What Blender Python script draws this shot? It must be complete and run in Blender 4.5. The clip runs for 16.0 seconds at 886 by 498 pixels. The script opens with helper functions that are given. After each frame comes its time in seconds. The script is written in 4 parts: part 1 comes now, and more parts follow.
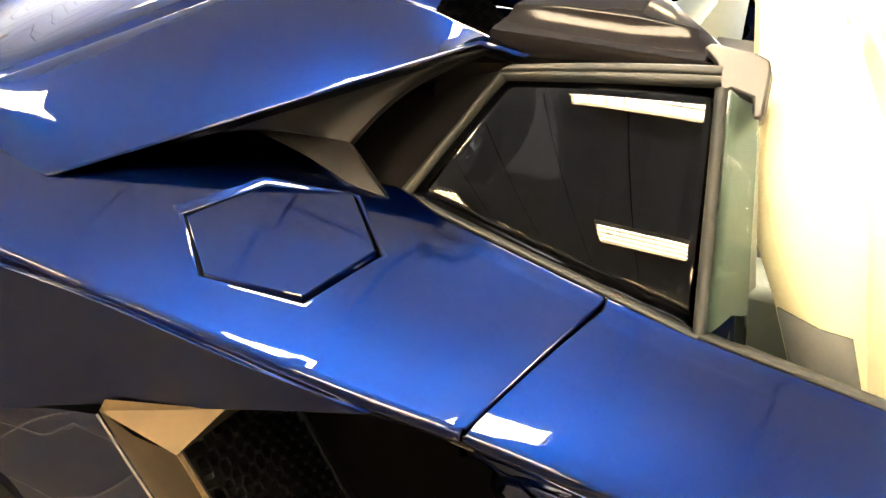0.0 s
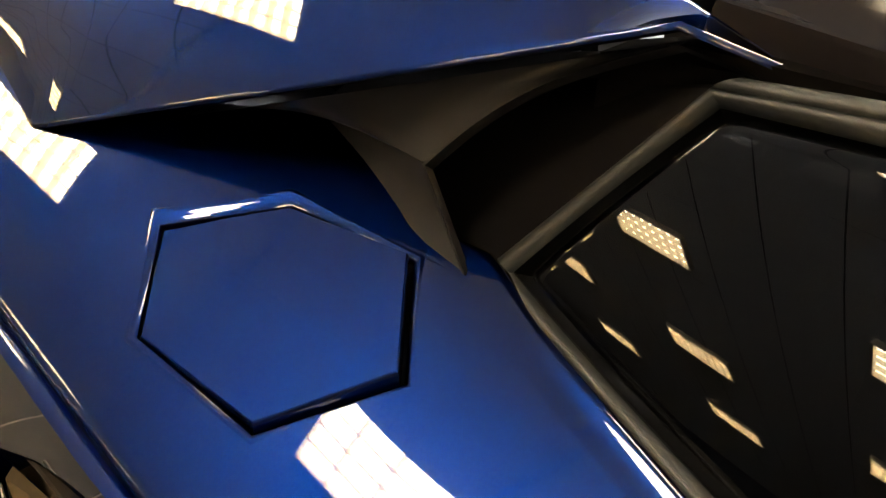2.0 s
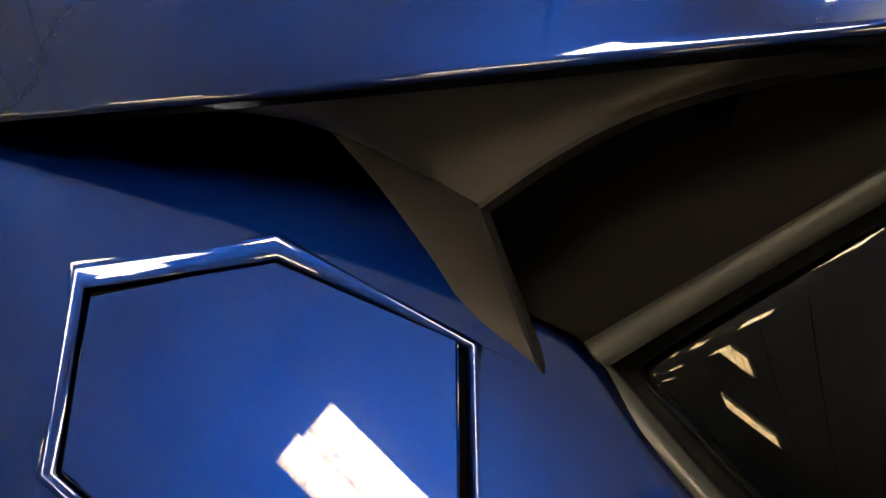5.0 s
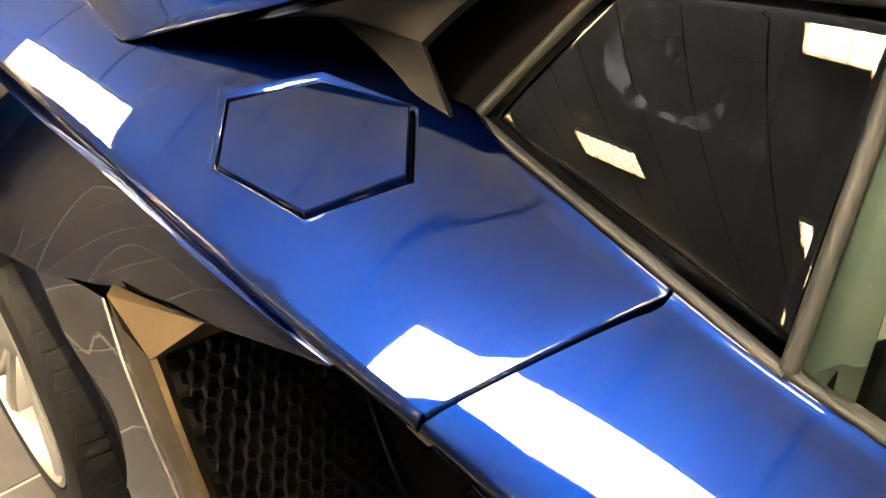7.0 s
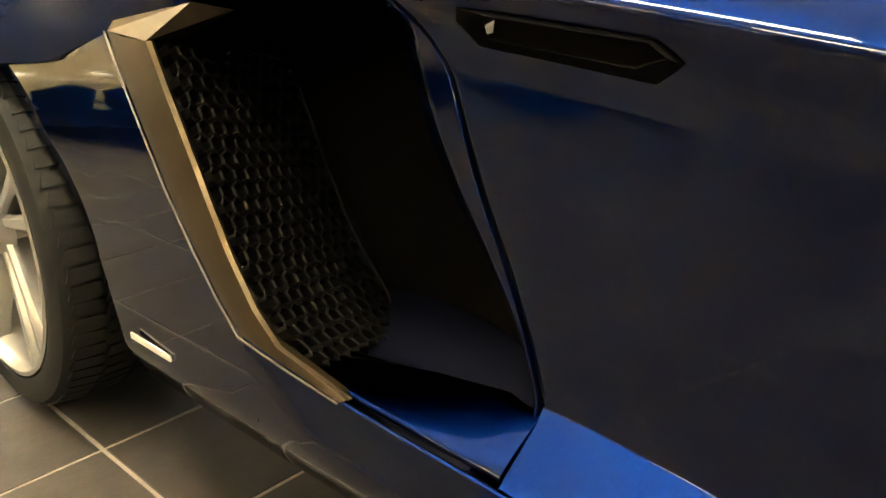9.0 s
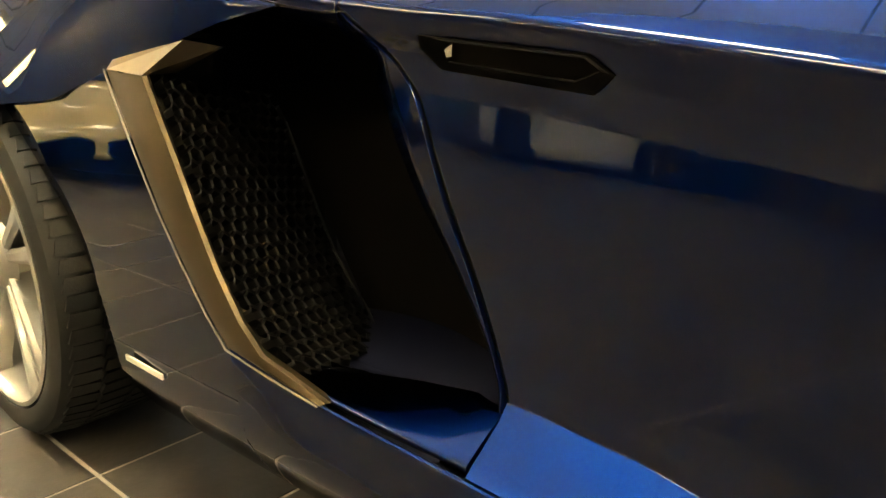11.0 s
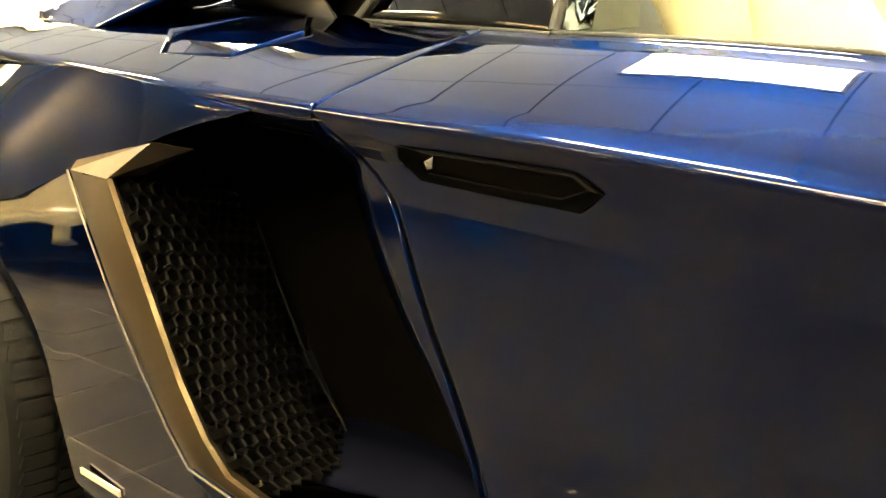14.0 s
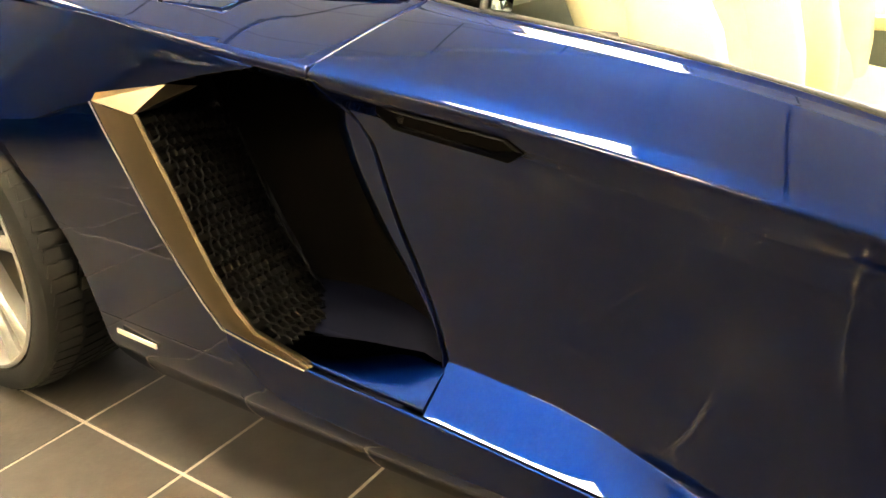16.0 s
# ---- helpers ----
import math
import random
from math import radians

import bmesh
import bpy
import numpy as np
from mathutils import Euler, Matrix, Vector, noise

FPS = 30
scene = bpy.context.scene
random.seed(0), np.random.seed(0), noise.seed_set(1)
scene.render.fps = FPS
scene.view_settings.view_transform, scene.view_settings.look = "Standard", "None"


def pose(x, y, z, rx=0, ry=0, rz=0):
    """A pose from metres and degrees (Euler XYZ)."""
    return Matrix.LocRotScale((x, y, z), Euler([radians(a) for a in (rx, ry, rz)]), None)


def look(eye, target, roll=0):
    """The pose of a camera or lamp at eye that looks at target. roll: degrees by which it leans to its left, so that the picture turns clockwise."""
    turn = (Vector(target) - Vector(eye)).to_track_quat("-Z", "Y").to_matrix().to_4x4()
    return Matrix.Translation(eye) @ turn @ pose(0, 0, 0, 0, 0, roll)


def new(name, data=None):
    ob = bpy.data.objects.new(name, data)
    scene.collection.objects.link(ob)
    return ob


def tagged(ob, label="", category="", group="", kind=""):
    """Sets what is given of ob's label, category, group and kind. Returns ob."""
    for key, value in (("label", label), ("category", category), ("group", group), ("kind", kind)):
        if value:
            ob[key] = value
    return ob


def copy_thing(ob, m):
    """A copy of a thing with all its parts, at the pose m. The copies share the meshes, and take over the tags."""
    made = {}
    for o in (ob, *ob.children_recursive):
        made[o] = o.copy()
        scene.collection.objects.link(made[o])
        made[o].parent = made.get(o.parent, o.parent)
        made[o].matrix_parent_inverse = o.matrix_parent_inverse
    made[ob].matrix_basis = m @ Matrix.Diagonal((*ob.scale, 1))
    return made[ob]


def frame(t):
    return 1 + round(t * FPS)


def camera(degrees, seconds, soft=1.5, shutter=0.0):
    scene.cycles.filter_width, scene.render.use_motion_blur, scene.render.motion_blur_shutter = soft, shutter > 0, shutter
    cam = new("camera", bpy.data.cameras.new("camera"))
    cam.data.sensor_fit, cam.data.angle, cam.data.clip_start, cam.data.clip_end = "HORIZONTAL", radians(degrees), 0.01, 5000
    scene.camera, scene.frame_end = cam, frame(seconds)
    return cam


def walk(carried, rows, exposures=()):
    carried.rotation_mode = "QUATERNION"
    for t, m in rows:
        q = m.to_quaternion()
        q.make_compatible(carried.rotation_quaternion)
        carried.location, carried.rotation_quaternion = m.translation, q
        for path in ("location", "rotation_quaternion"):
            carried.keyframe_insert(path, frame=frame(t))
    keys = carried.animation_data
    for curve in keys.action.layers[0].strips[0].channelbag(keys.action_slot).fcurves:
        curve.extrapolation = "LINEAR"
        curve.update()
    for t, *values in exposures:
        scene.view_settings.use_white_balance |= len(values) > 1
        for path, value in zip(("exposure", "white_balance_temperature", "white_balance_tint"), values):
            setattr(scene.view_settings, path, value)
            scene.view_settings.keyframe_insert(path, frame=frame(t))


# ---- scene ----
cam = camera(56.8, 16.0)
PATH = [
    (0, (1.159, -0.361, 1.332), (0.422, 1.19, 0.306), 0.6),
    (0.5, (1.184, -0.223, 1.308), (0.166, 1.177, 0.307), 0.5),
    (1, (1.152, -0.085, 1.267), (0.018, 1.151, 0.177), 1.1),
    (1.5, (1.142, 0.04, 1.257), (-0.115, 1.134, 0.151), 0.3),
    (2, (1.056, 0.089, 1.228), (-0.175, 1.138, 0.051), -0.1),
    (2.5, (0.895, 0.141, 1.213), (-0.078, 1.124, -0.231), 1.7),
    (3, (0.845, 0.173, 1.197), (-0.027, 1.103, -0.344), 3.6),
    (3.5, (0.831, 0.184, 1.184), (-0.023, 1.174, -0.329), 5.5),
    (3.7, (0.83, 0.19, 1.18), (-0.021, 1.251, -0.286), 6.4),
    (5.8, (1.01, 0.119, 1.183), (-0.195, 1.138, -0.046), -0.1),
    (6, (1.069, 0.087, 1.193), (-0.168, 1.105, -0.004), 0.1),
    (6.5, (1.188, 0.005, 1.208), (-0.096, 1.013, 0.053), -0.1),
    (7, (1.259, -0.102, 1.212), (0.019, 1.017, 0.111), -0.2),
    (7.5, (1.321, -0.233, 1.195), (0.256, 0.962, -0.003), 0.6),
    (8, (1.431, -0.291, 1.06), (0.3, 0.908, -0.073), -1.4),
    (8.5, (1.509, -0.339, 0.879), (0.278, 0.932, -0.055), -1.9),
    (9, (1.557, -0.368, 0.779), (0.23, 0.969, 0.109), -2.2),
    (9.2, (1.571, -0.375, 0.767), (0.222, 0.965, 0.149), -2.5),
    (11.5, (1.638, -0.4, 0.751), (0.295, 0.987, 0.227), -3.4),
    (12, (1.639, -0.394, 0.748), (0.342, 1.036, 0.228), -3.3),
    (12.5, (1.645, -0.39, 0.739), (0.335, 1.032, 0.228), -3.4),
    (13, (1.65, -0.397, 0.76), (0.325, 1.03, 0.303), -3.4),
    (13.5, (1.656, -0.421, 0.793), (0.326, 1.048, 0.528), -3.0),
    (14, (1.596, -0.374, 0.783), (0.275, 1.081, 0.413), -2.5),
    (14.5, (1.533, -0.329, 0.868), (0.328, 1.099, 0.154), -2.7),
    (15, (1.636, -0.418, 0.986), (0.405, 0.906, 0.13), -3.1),
    (15.5, (1.693, -0.586, 1.012), (0.589, 0.847, 0.159), -3.1),
    (16, (1.725, -0.648, 1.006), (0.671, 0.841, 0.187), -2.5),
]
walk(cam, [(t, look(eye, aim, roll)) for t, eye, aim, roll in PATH],
     [(0, 1.52, 6450, 12), (0.5, 1.25, 6450, 12), (1.0, 0.6, 6450, 12), (1.5, 0.25, 6400, 12), (2.5, 0.2, 6350, 12), (3.0, -0.1, 6150, 12), (3.7, -0.1, 6150, 12), (6.0, 1.05, 6400, 12), (7.0, 1.5, 6400, 12), (7.5, 1.55, 6400, 11), (8.0, 1.4, 6400, 10), (9.0, 0.95, 6550, 4), (12.5, 1.15, 7450, 0), (13.5, 1.7, 7150, 3), (14.5, 1.25, 7600, -1), (15.5, 1.48, 6850, 6), (16, 1.58, 6850, 6)])

# ---- world ----
world = bpy.data.worlds.new("sky")
scene.world = world
world.use_nodes = True
wn = world.node_tree.nodes
sky = wn.new("ShaderNodeTexSky")
sky.sky_type, sky.sun_disc = "NISHITA", False
sky.sun_elevation, sky.sun_rotation = radians(40), radians(20)
world.node_tree.links.new(sky.outputs[0], wn["Background"].inputs[0])
wn["Background"].inputs[1].default_value = 0.1


# ---- materials ----
def material(name, colour, rough=0.5, metal=0.0, coat=0.0, spec=0.5, grain=0.0, grain_scale=40.0, bump=0.0, bump_scale=200.0,
             rough_var=0.0, emit=0.0, transmission=0.0, piece=0.0, coat_rough=0.02):
    """A principled material with colour variation at two scales, fine relief and uneven gloss."""
    m = bpy.data.materials.new(name)
    m.use_nodes = True
    n, l = m.node_tree.nodes, m.node_tree.links
    b = n["Principled BSDF"]
    b.inputs["Base Color"].default_value = (*colour, 1)
    b.inputs["Roughness"].default_value = rough
    b.inputs["Metallic"].default_value = metal
    b.inputs["Coat Weight"].default_value = coat
    b.inputs["Coat Roughness"].default_value = coat_rough
    b.inputs["Specular IOR Level"].default_value = spec
    b.inputs["Transmission Weight"].default_value = transmission
    if emit:
        b.inputs["Emission Color"].default_value = (*colour, 1)
        b.inputs["Emission Strength"].default_value = emit
    co = n.new("ShaderNodeNewGeometry")
    if grain or piece:
        big, small = n.new("ShaderNodeTexNoise"), n.new("ShaderNodeTexNoise")
        big.inputs["Scale"].default_value, small.inputs["Scale"].default_value = grain_scale / 9, grain_scale
        for tex in (big, small):
            tex.inputs["Detail"].default_value = 5
            l.new(co.outputs["Position"], tex.inputs["Vector"])
        add = n.new("ShaderNodeMath")
        add.operation = "ADD"
        l.new(big.outputs["Fac"], add.inputs[0])
        l.new(small.outputs["Fac"], add.inputs[1])
        rng = n.new("ShaderNodeMapRange")
        rng.inputs["From Min"].default_value, rng.inputs["From Max"].default_value = 0.6, 1.4
        rng.inputs["To Min"].default_value, rng.inputs["To Max"].default_value = 1 - grain, 1 + grain
        l.new(add.outputs[0], rng.inputs["Value"])
        last = rng.outputs[0]
        if piece:
            info, pr, mul = n.new("ShaderNodeObjectInfo"), n.new("ShaderNodeMapRange"), n.new("ShaderNodeMath")
            pr.inputs["To Min"].default_value, pr.inputs["To Max"].default_value = 1 - piece, 1 + piece
            l.new(info.outputs["Random"], pr.inputs["Value"])
            mul.operation = "MULTIPLY"
            l.new(last, mul.inputs[0])
            l.new(pr.outputs[0], mul.inputs[1])
            last = mul.outputs[0]
        mix = n.new("ShaderNodeVectorMath")
        mix.operation = "SCALE"
        mix.inputs[0].default_value = colour
        l.new(last, mix.inputs["Scale"])
        l.new(mix.outputs[0], b.inputs["Base Color"])
    if rough_var:
        tex, rr = n.new("ShaderNodeTexNoise"), n.new("ShaderNodeMapRange")
        tex.inputs["Scale"].default_value, tex.inputs["Detail"].default_value = grain_scale / 6, 6
        l.new(co.outputs["Position"], tex.inputs["Vector"])
        rr.inputs["From Min"].default_value, rr.inputs["From Max"].default_value = 0.3, 0.7
        rr.inputs["To Min"].default_value, rr.inputs["To Max"].default_value = max(rough - rough_var, 0.01), rough + rough_var
        l.new(tex.outputs["Fac"], rr.inputs["Value"])
        l.new(rr.outputs[0], b.inputs["Roughness"])
    if bump:
        tex, bp = n.new("ShaderNodeTexNoise"), n.new("ShaderNodeBump")
        tex.inputs["Scale"].default_value, tex.inputs["Detail"].default_value = bump_scale, 4
        bp.inputs["Strength"].default_value, bp.inputs["Distance"].default_value = bump, 0.002
        l.new(co.outputs["Position"], tex.inputs["Vector"])
        l.new(tex.outputs["Fac"], bp.inputs["Height"])
        l.new(bp.outputs[0], b.inputs["Normal"])
    return m


def metallic_paint(name, flake, rough):
    """Metallic paint: a soft coloured flake layer, uneven at two scales, under a thin clear lacquer."""
    m = bpy.data.materials.new(name)
    m.use_nodes = True
    n, l = m.node_tree.nodes, m.node_tree.links
    n.remove(n["Principled BSDF"])
    co, fine, broad, add, rng, col = (n.new("ShaderNode" + k) for k in ("NewGeometry", "TexNoise", "TexNoise", "Math", "MapRange", "VectorMath"))
    fine.inputs["Scale"].default_value, broad.inputs["Scale"].default_value = 1400, 6
    for tex in (fine, broad):
        l.new(co.outputs["Position"], tex.inputs["Vector"])
    add.operation = "ADD"
    l.new(fine.outputs["Fac"], add.inputs[0])
    l.new(broad.outputs["Fac"], add.inputs[1])
    rng.inputs["From Min"].default_value, rng.inputs["From Max"].default_value = 0.6, 1.4
    rng.inputs["To Min"].default_value, rng.inputs["To Max"].default_value = 0.9, 1.1
    l.new(add.outputs[0], rng.inputs["Value"])
    col.operation = "SCALE"
    col.inputs[0].default_value = flake
    l.new(rng.outputs[0], col.inputs["Scale"])
    base, lacquer, edge, curve, fres, mix = (n.new("ShaderNode" + k) for k in ("BsdfGlossy", "BsdfGlossy", "LayerWeight", "Math", "MapRange", "MixShader"))
    base.distribution, lacquer.distribution = "BECKMANN", "GGX"
    base.inputs["Roughness"].default_value, lacquer.inputs["Roughness"].default_value = rough, 0.02
    l.new(col.outputs[0], base.inputs["Color"])
    edge.inputs["Blend"].default_value = 0.5
    curve.operation = "POWER"
    curve.inputs[1].default_value = 4.2
    l.new(edge.outputs["Facing"], curve.inputs[0])
    l.new(curve.outputs[0], fres.inputs["Value"])
    fres.inputs["To Min"].default_value = 0.042
    l.new(fres.outputs[0], mix.inputs[0])
    l.new(base.outputs[0], mix.inputs[1])
    l.new(lacquer.outputs[0], mix.inputs[2])
    l.new(mix.outputs[0], n["Material Output"].inputs[0])
    return m


BLUE = metallic_paint("blue_metallic_paint", (0.0004, 0.006, 0.05), 0.41)
GOLD = material("bronze_gold_satin", (0.064, 0.046, 0.024), 0.36, 0.78, grain=0.08, grain_scale=120, rough_var=0.06)
PLASTIC = material("black_satin_plastic", (0.0065, 0.0058, 0.0054), 0.42, spec=0.15, grain=0.1, grain_scale=60, bump=0.08, bump_scale=900)
GLOSS = material("black_gloss_panel", (0.008, 0.007, 0.007), 0.08, coat=0.6, grain=0.1, grain_scale=60)
HOOP = material("black_satin_lacquer", (0.006, 0.005, 0.005), 0.1, spec=0.02, grain=0.1, grain_scale=60)
# black for linings, and for shade in panel gaps and behind the mesh
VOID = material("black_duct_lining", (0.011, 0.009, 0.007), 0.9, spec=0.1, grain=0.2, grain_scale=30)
HANDLE_M = material("black_handle_lacquer", (0.0012, 0.0012, 0.0014), 0.3, spec=0.03, grain=0.1, grain_scale=60)
# near-black duct lining, also used as shade in the handle recess and cover corner
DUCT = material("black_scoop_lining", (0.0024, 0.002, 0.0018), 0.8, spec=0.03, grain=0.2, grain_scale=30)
SEAL = material("grey_rubber_seal", (0.0095, 0.01, 0.0088), 0.5, spec=0.3, grain=0.1, grain_scale=80)
TYRE = material("tyre_rubber", (0.0085, 0.0083, 0.008), 0.7, spec=0.25, grain=0.2, grain_scale=60, bump=0.2, bump_scale=300)
RIM = material("pale_silver_alloy", (0.4, 0.385, 0.355), 0.3, 0.7, 0.3, grain=0.05, grain_scale=40)
DISC = material("brake_disc_steel", (0.12, 0.11, 0.1), 0.4, 0.8, grain=0.1)
CHROME = material("polished_metal", (0.8, 0.78, 0.72), 0.15, 1.0, grain=0.03)
EDGE_M = material("dull_metal_edge", (0.25, 0.23, 0.2), 0.4, 0.8, grain=0.05)
BADGE = material("brushed_pale_badge", (0.7, 0.64, 0.53), 0.45, 0.4, grain=0.05, grain_scale=300)
BRACKET = material("grey_moulded_plastic", (0.014, 0.013, 0.013), 0.45, grain=0.08, grain_scale=60, bump=0.08, bump_scale=700)
# the body's blue, darkened: the shade inside the intake is in the colour
SHADED_BLUE = material("dark_blue_satin_paint", (0.0016, 0.002, 0.0065), 0.45, spec=0.15, grain=0.1, grain_scale=60)
MESHM = material("black_mesh_plastic", (0.0014, 0.0012, 0.001), 0.5, spec=0.07, grain=0.15, grain_scale=80)
CREAM = material("pale_yellow_leather", (0.76, 0.7, 0.43), 0.5, grain=0.07, grain_scale=30, bump=0.15, bump_scale=400)
WHITE_L = material("white_leather", (0.8, 0.79, 0.74), 0.5, grain=0.05, grain_scale=30, bump=0.15, bump_scale=400)
TRIMGREY = material("grey_interior_trim", (0.14, 0.16, 0.14), 0.6, grain=0.1, grain_scale=40, bump=0.1, bump_scale=500)
SIDE_GREY = material("grey_seat_fabric", (0.06, 0.062, 0.055), 0.7, grain=0.15, grain_scale=200, bump=0.2, bump_scale=600)
CARPET = material("black_carpet", (0.015, 0.015, 0.016), 0.9, grain=0.3, grain_scale=200, bump=0.4, bump_scale=500)
TILE = material("dark_slate_tile", (0.033, 0.0285, 0.0245), 0.45, spec=0.3, grain=0.26, grain_scale=22, bump=0.25, bump_scale=60, rough_var=0.12, piece=0.12)
GROUT = material("pale_grout", (0.23, 0.205, 0.17), 0.8, grain=0.15, grain_scale=80, bump=0.3, bump_scale=300)
WALL = material("white_painted_wall", (0.78, 0.77, 0.74), 0.7, grain=0.04, grain_scale=6, bump=0.05, bump_scale=120)
CEIL = material("pale_ceiling_panel", (0.8, 0.775, 0.73), 0.8, grain=0.05, grain_scale=6, bump=0.1, bump_scale=200)
JOINT = material("dark_ceiling_joint", (0.05, 0.05, 0.05), 0.8, grain=0.1)
FINE_JOINT = material("pale_ceiling_joint", (0.3, 0.29, 0.27), 0.8, grain=0.1)
FRAME_W = material("pale_brass_lamp_frame", (0.66, 0.55, 0.36), 0.4, grain=0.03)
LAMP = material("lit_diffuser", (1.0, 0.85, 0.61), 0.5, emit=70.0)
LOUVRE = material("pale_brass_louvre", (0.84, 0.71, 0.47), 0.4, grain=0.05)
BEIGE = material("beige_wall_paint", (0.32, 0.29, 0.25), 0.6, grain=0.06, grain_scale=6, bump=0.05, bump_scale=120)
DARKWALL = material("charcoal_wall_panel", (0.045, 0.045, 0.05), 0.5, grain=0.12, grain_scale=8, bump=0.05, bump_scale=120)
DAY_W = material("hazy_daylight_outside", (0.95, 0.97, 1.0), 0.9, emit=6.0)
DAY = material("bright_daylight_outside", (0.95, 0.98, 1.0), 0.9, emit=14.0)
MULLION = material("pale_window_frame", (0.7, 0.7, 0.68), 0.4, grain=0.04)
WHITE_CAR = material("white_car_paint", (0.85, 0.85, 0.83), 0.3, coat=1.0, grain=0.02)
YELLOW_PAINT = material("pale_yellow_car_paint", (0.42, 0.32, 0.15), 0.3, coat=1.0, grain=0.02)
ORANGE_PRINT = material("orange_print", (0.26, 0.045, 0.002), 0.9, spec=0.05, grain=0.03)
YELLOW_PRINT = material("yellow_print", (0.3, 0.16, 0.01), 0.9, spec=0.05, grain=0.03)


def glass(name, tint, rough=0.0):
    m = material(name, tint, rough, transmission=1.0)
    m.node_tree.nodes["Principled BSDF"].inputs["IOR"].default_value = 1.42
    return m


TINTED = glass("dark_tinted_glass", (0.009, 0.0088, 0.0084))
TINTED.node_tree.nodes["Principled BSDF"].inputs["IOR"].default_value = 1.36
GREEN_GLASS = glass("grey_green_glass", (0.66, 0.76, 0.70))
GREEN_GLASS.node_tree.nodes["Principled BSDF"].inputs["IOR"].default_value = 1.12


# ---- helpers ----
def part(name, bm, mat, parent=None, label="", smooth=True, thick=0.0, bevel=0.0, angle=35):
    """Links a bmesh as one mesh object under a thing or a part."""
    bmesh.ops.recalc_face_normals(bm, faces=bm.faces[:])
    me = bpy.data.meshes.new(name)
    bm.to_mesh(me)
    bm.free()
    me.materials.append(mat)
    ob = new(name, me)
    if parent:
        ob.parent = parent
    if label:
        ob["label"] = label
    if smooth:
        for p in me.polygons:
            p.use_smooth = True
        me.set_sharp_from_angle(angle=radians(angle))
    if thick:
        s = ob.modifiers.new("thickness", "SOLIDIFY")
        s.thickness, s.offset = abs(thick), 0 if thick > 0 else -1
    if bevel:
        b = ob.modifiers.new("edge", "BEVEL")
        b.width, b.segments, b.limit_method, b.angle_limit = bevel, 2, "ANGLE", radians(35)
    return ob


def thing(name, label, category, group="", kind=""):
    return tagged(new(name), label, category, group, kind)


def spline(*pts):
    """A smooth run of values over the first number of each row (monotone between rows)."""
    p = np.array(pts, float)
    x, v = p[:, 0], p[:, 1:]
    h = np.diff(x)[:, None]
    d = np.diff(v, axis=0) / h
    m = np.zeros_like(v)
    m[0], m[-1] = d[0], d[-1]
    for i in range(1, len(x) - 1):
        same = d[i - 1] * d[i] > 0
        w = h[i - 1] / (h[i - 1] + h[i])
        m[i] = np.where(same, d[i - 1] * d[i] / np.where(same, (1 - w) * d[i - 1] + w * d[i], 1), 0)

    def at(t):
        t = min(max(t, x[0]), x[-1])
        i = min(max(int(np.searchsorted(x, t)) - 1, 0), len(x) - 2)
        s = (t - x[i]) / h[i, 0]
        out = ((1 + 2 * s) * (1 - s) ** 2 * v[i] + s * (1 - s) ** 2 * h[i] * m[i] + s * s * (3 - 2 * s) * v[i + 1] + s * s * (s - 1) * h[i] * m[i + 1])
        return out
    return at


def lerp(a, b, s):
    return a + (b - a) * s


def sheet(rows, closed=False):
    """A grid of faces through rows of points."""
    bm = bmesh.new()
    vs = [[bm.verts.new(p) for p in row] for row in rows]
    n = len(rows[0])
    for a, b in zip(vs, vs[1:]):
        for j in range(n if closed else n - 1):
            k = (j + 1) % n
            bm.faces.new((a[j], a[k], b[k], b[j]))
    bmesh.ops.remove_doubles(bm, verts=bm.verts[:], dist=1e-5)
    return bm


def box_bm(x0, x1, y0, y1, z0, z1, bm=None):
    bm = bm or bmesh.new()
    v = [bm.verts.new((x, y, z)) for x in (x0, x1) for y in (y0, y1) for z in (z0, z1)]
    for f in ((0, 1, 3, 2), (4, 6, 7, 5), (0, 4, 5, 1), (2, 3, 7, 6), (0, 2, 6, 4), (1, 5, 7, 3)):
        bm.faces.new([v[i] for i in f])
    return bm


def prism(outline, offset, bm=None):
    """A flat outline of 3D points pushed along offset into a solid."""
    bm = bm or bmesh.new()
    o = Vector(offset)
    a = [bm.verts.new(p) for p in outline]
    b = [bm.verts.new(Vector(p) + o) for p in outline]
    bm.faces.new(a)
    bm.faces.new(b[::-1])
    for i in range(len(a)):
        j = (i + 1) % len(a)
        bm.faces.new((a[i], b[i], b[j], a[j]))
    return bm


def tube(points, radius, sides=8):
    """A round bar along a run of points."""
    pts = [Vector(p) for p in points]
    rows = []
    for i, p in enumerate(pts):
        d = (pts[min(i + 1, len(pts) - 1)] - pts[max(i - 1, 0)]).normalized()
        a = d.orthogonal().normalized() if abs(d.z) > 0.95 else d.cross(Vector((0, 0, 1))).normalized()
        b = d.cross(a)
        rows.append([p + (a * math.cos(k * math.tau / sides) + b * math.sin(k * math.tau / sides)) * radius for k in range(sides)])
    bm = sheet(rows, closed=True)
    bm.verts.ensure_lookup_table()
    for row in (range(sides), range(len(bm.verts) - sides, len(bm.verts))):
        bm.faces.new([bm.verts[i] for i in row])
    return bm


def lathe(profile, centre, sides=64):
    """A profile of (radius, y) turned about the wheel's axle."""
    c = Vector(centre)
    rows = [[c + Vector((r * math.cos(k * math.tau / sides), y, r * math.sin(k * math.tau / sides))) for k in range(sides)] for r, y in profile]
    return sheet(rows, closed=True)


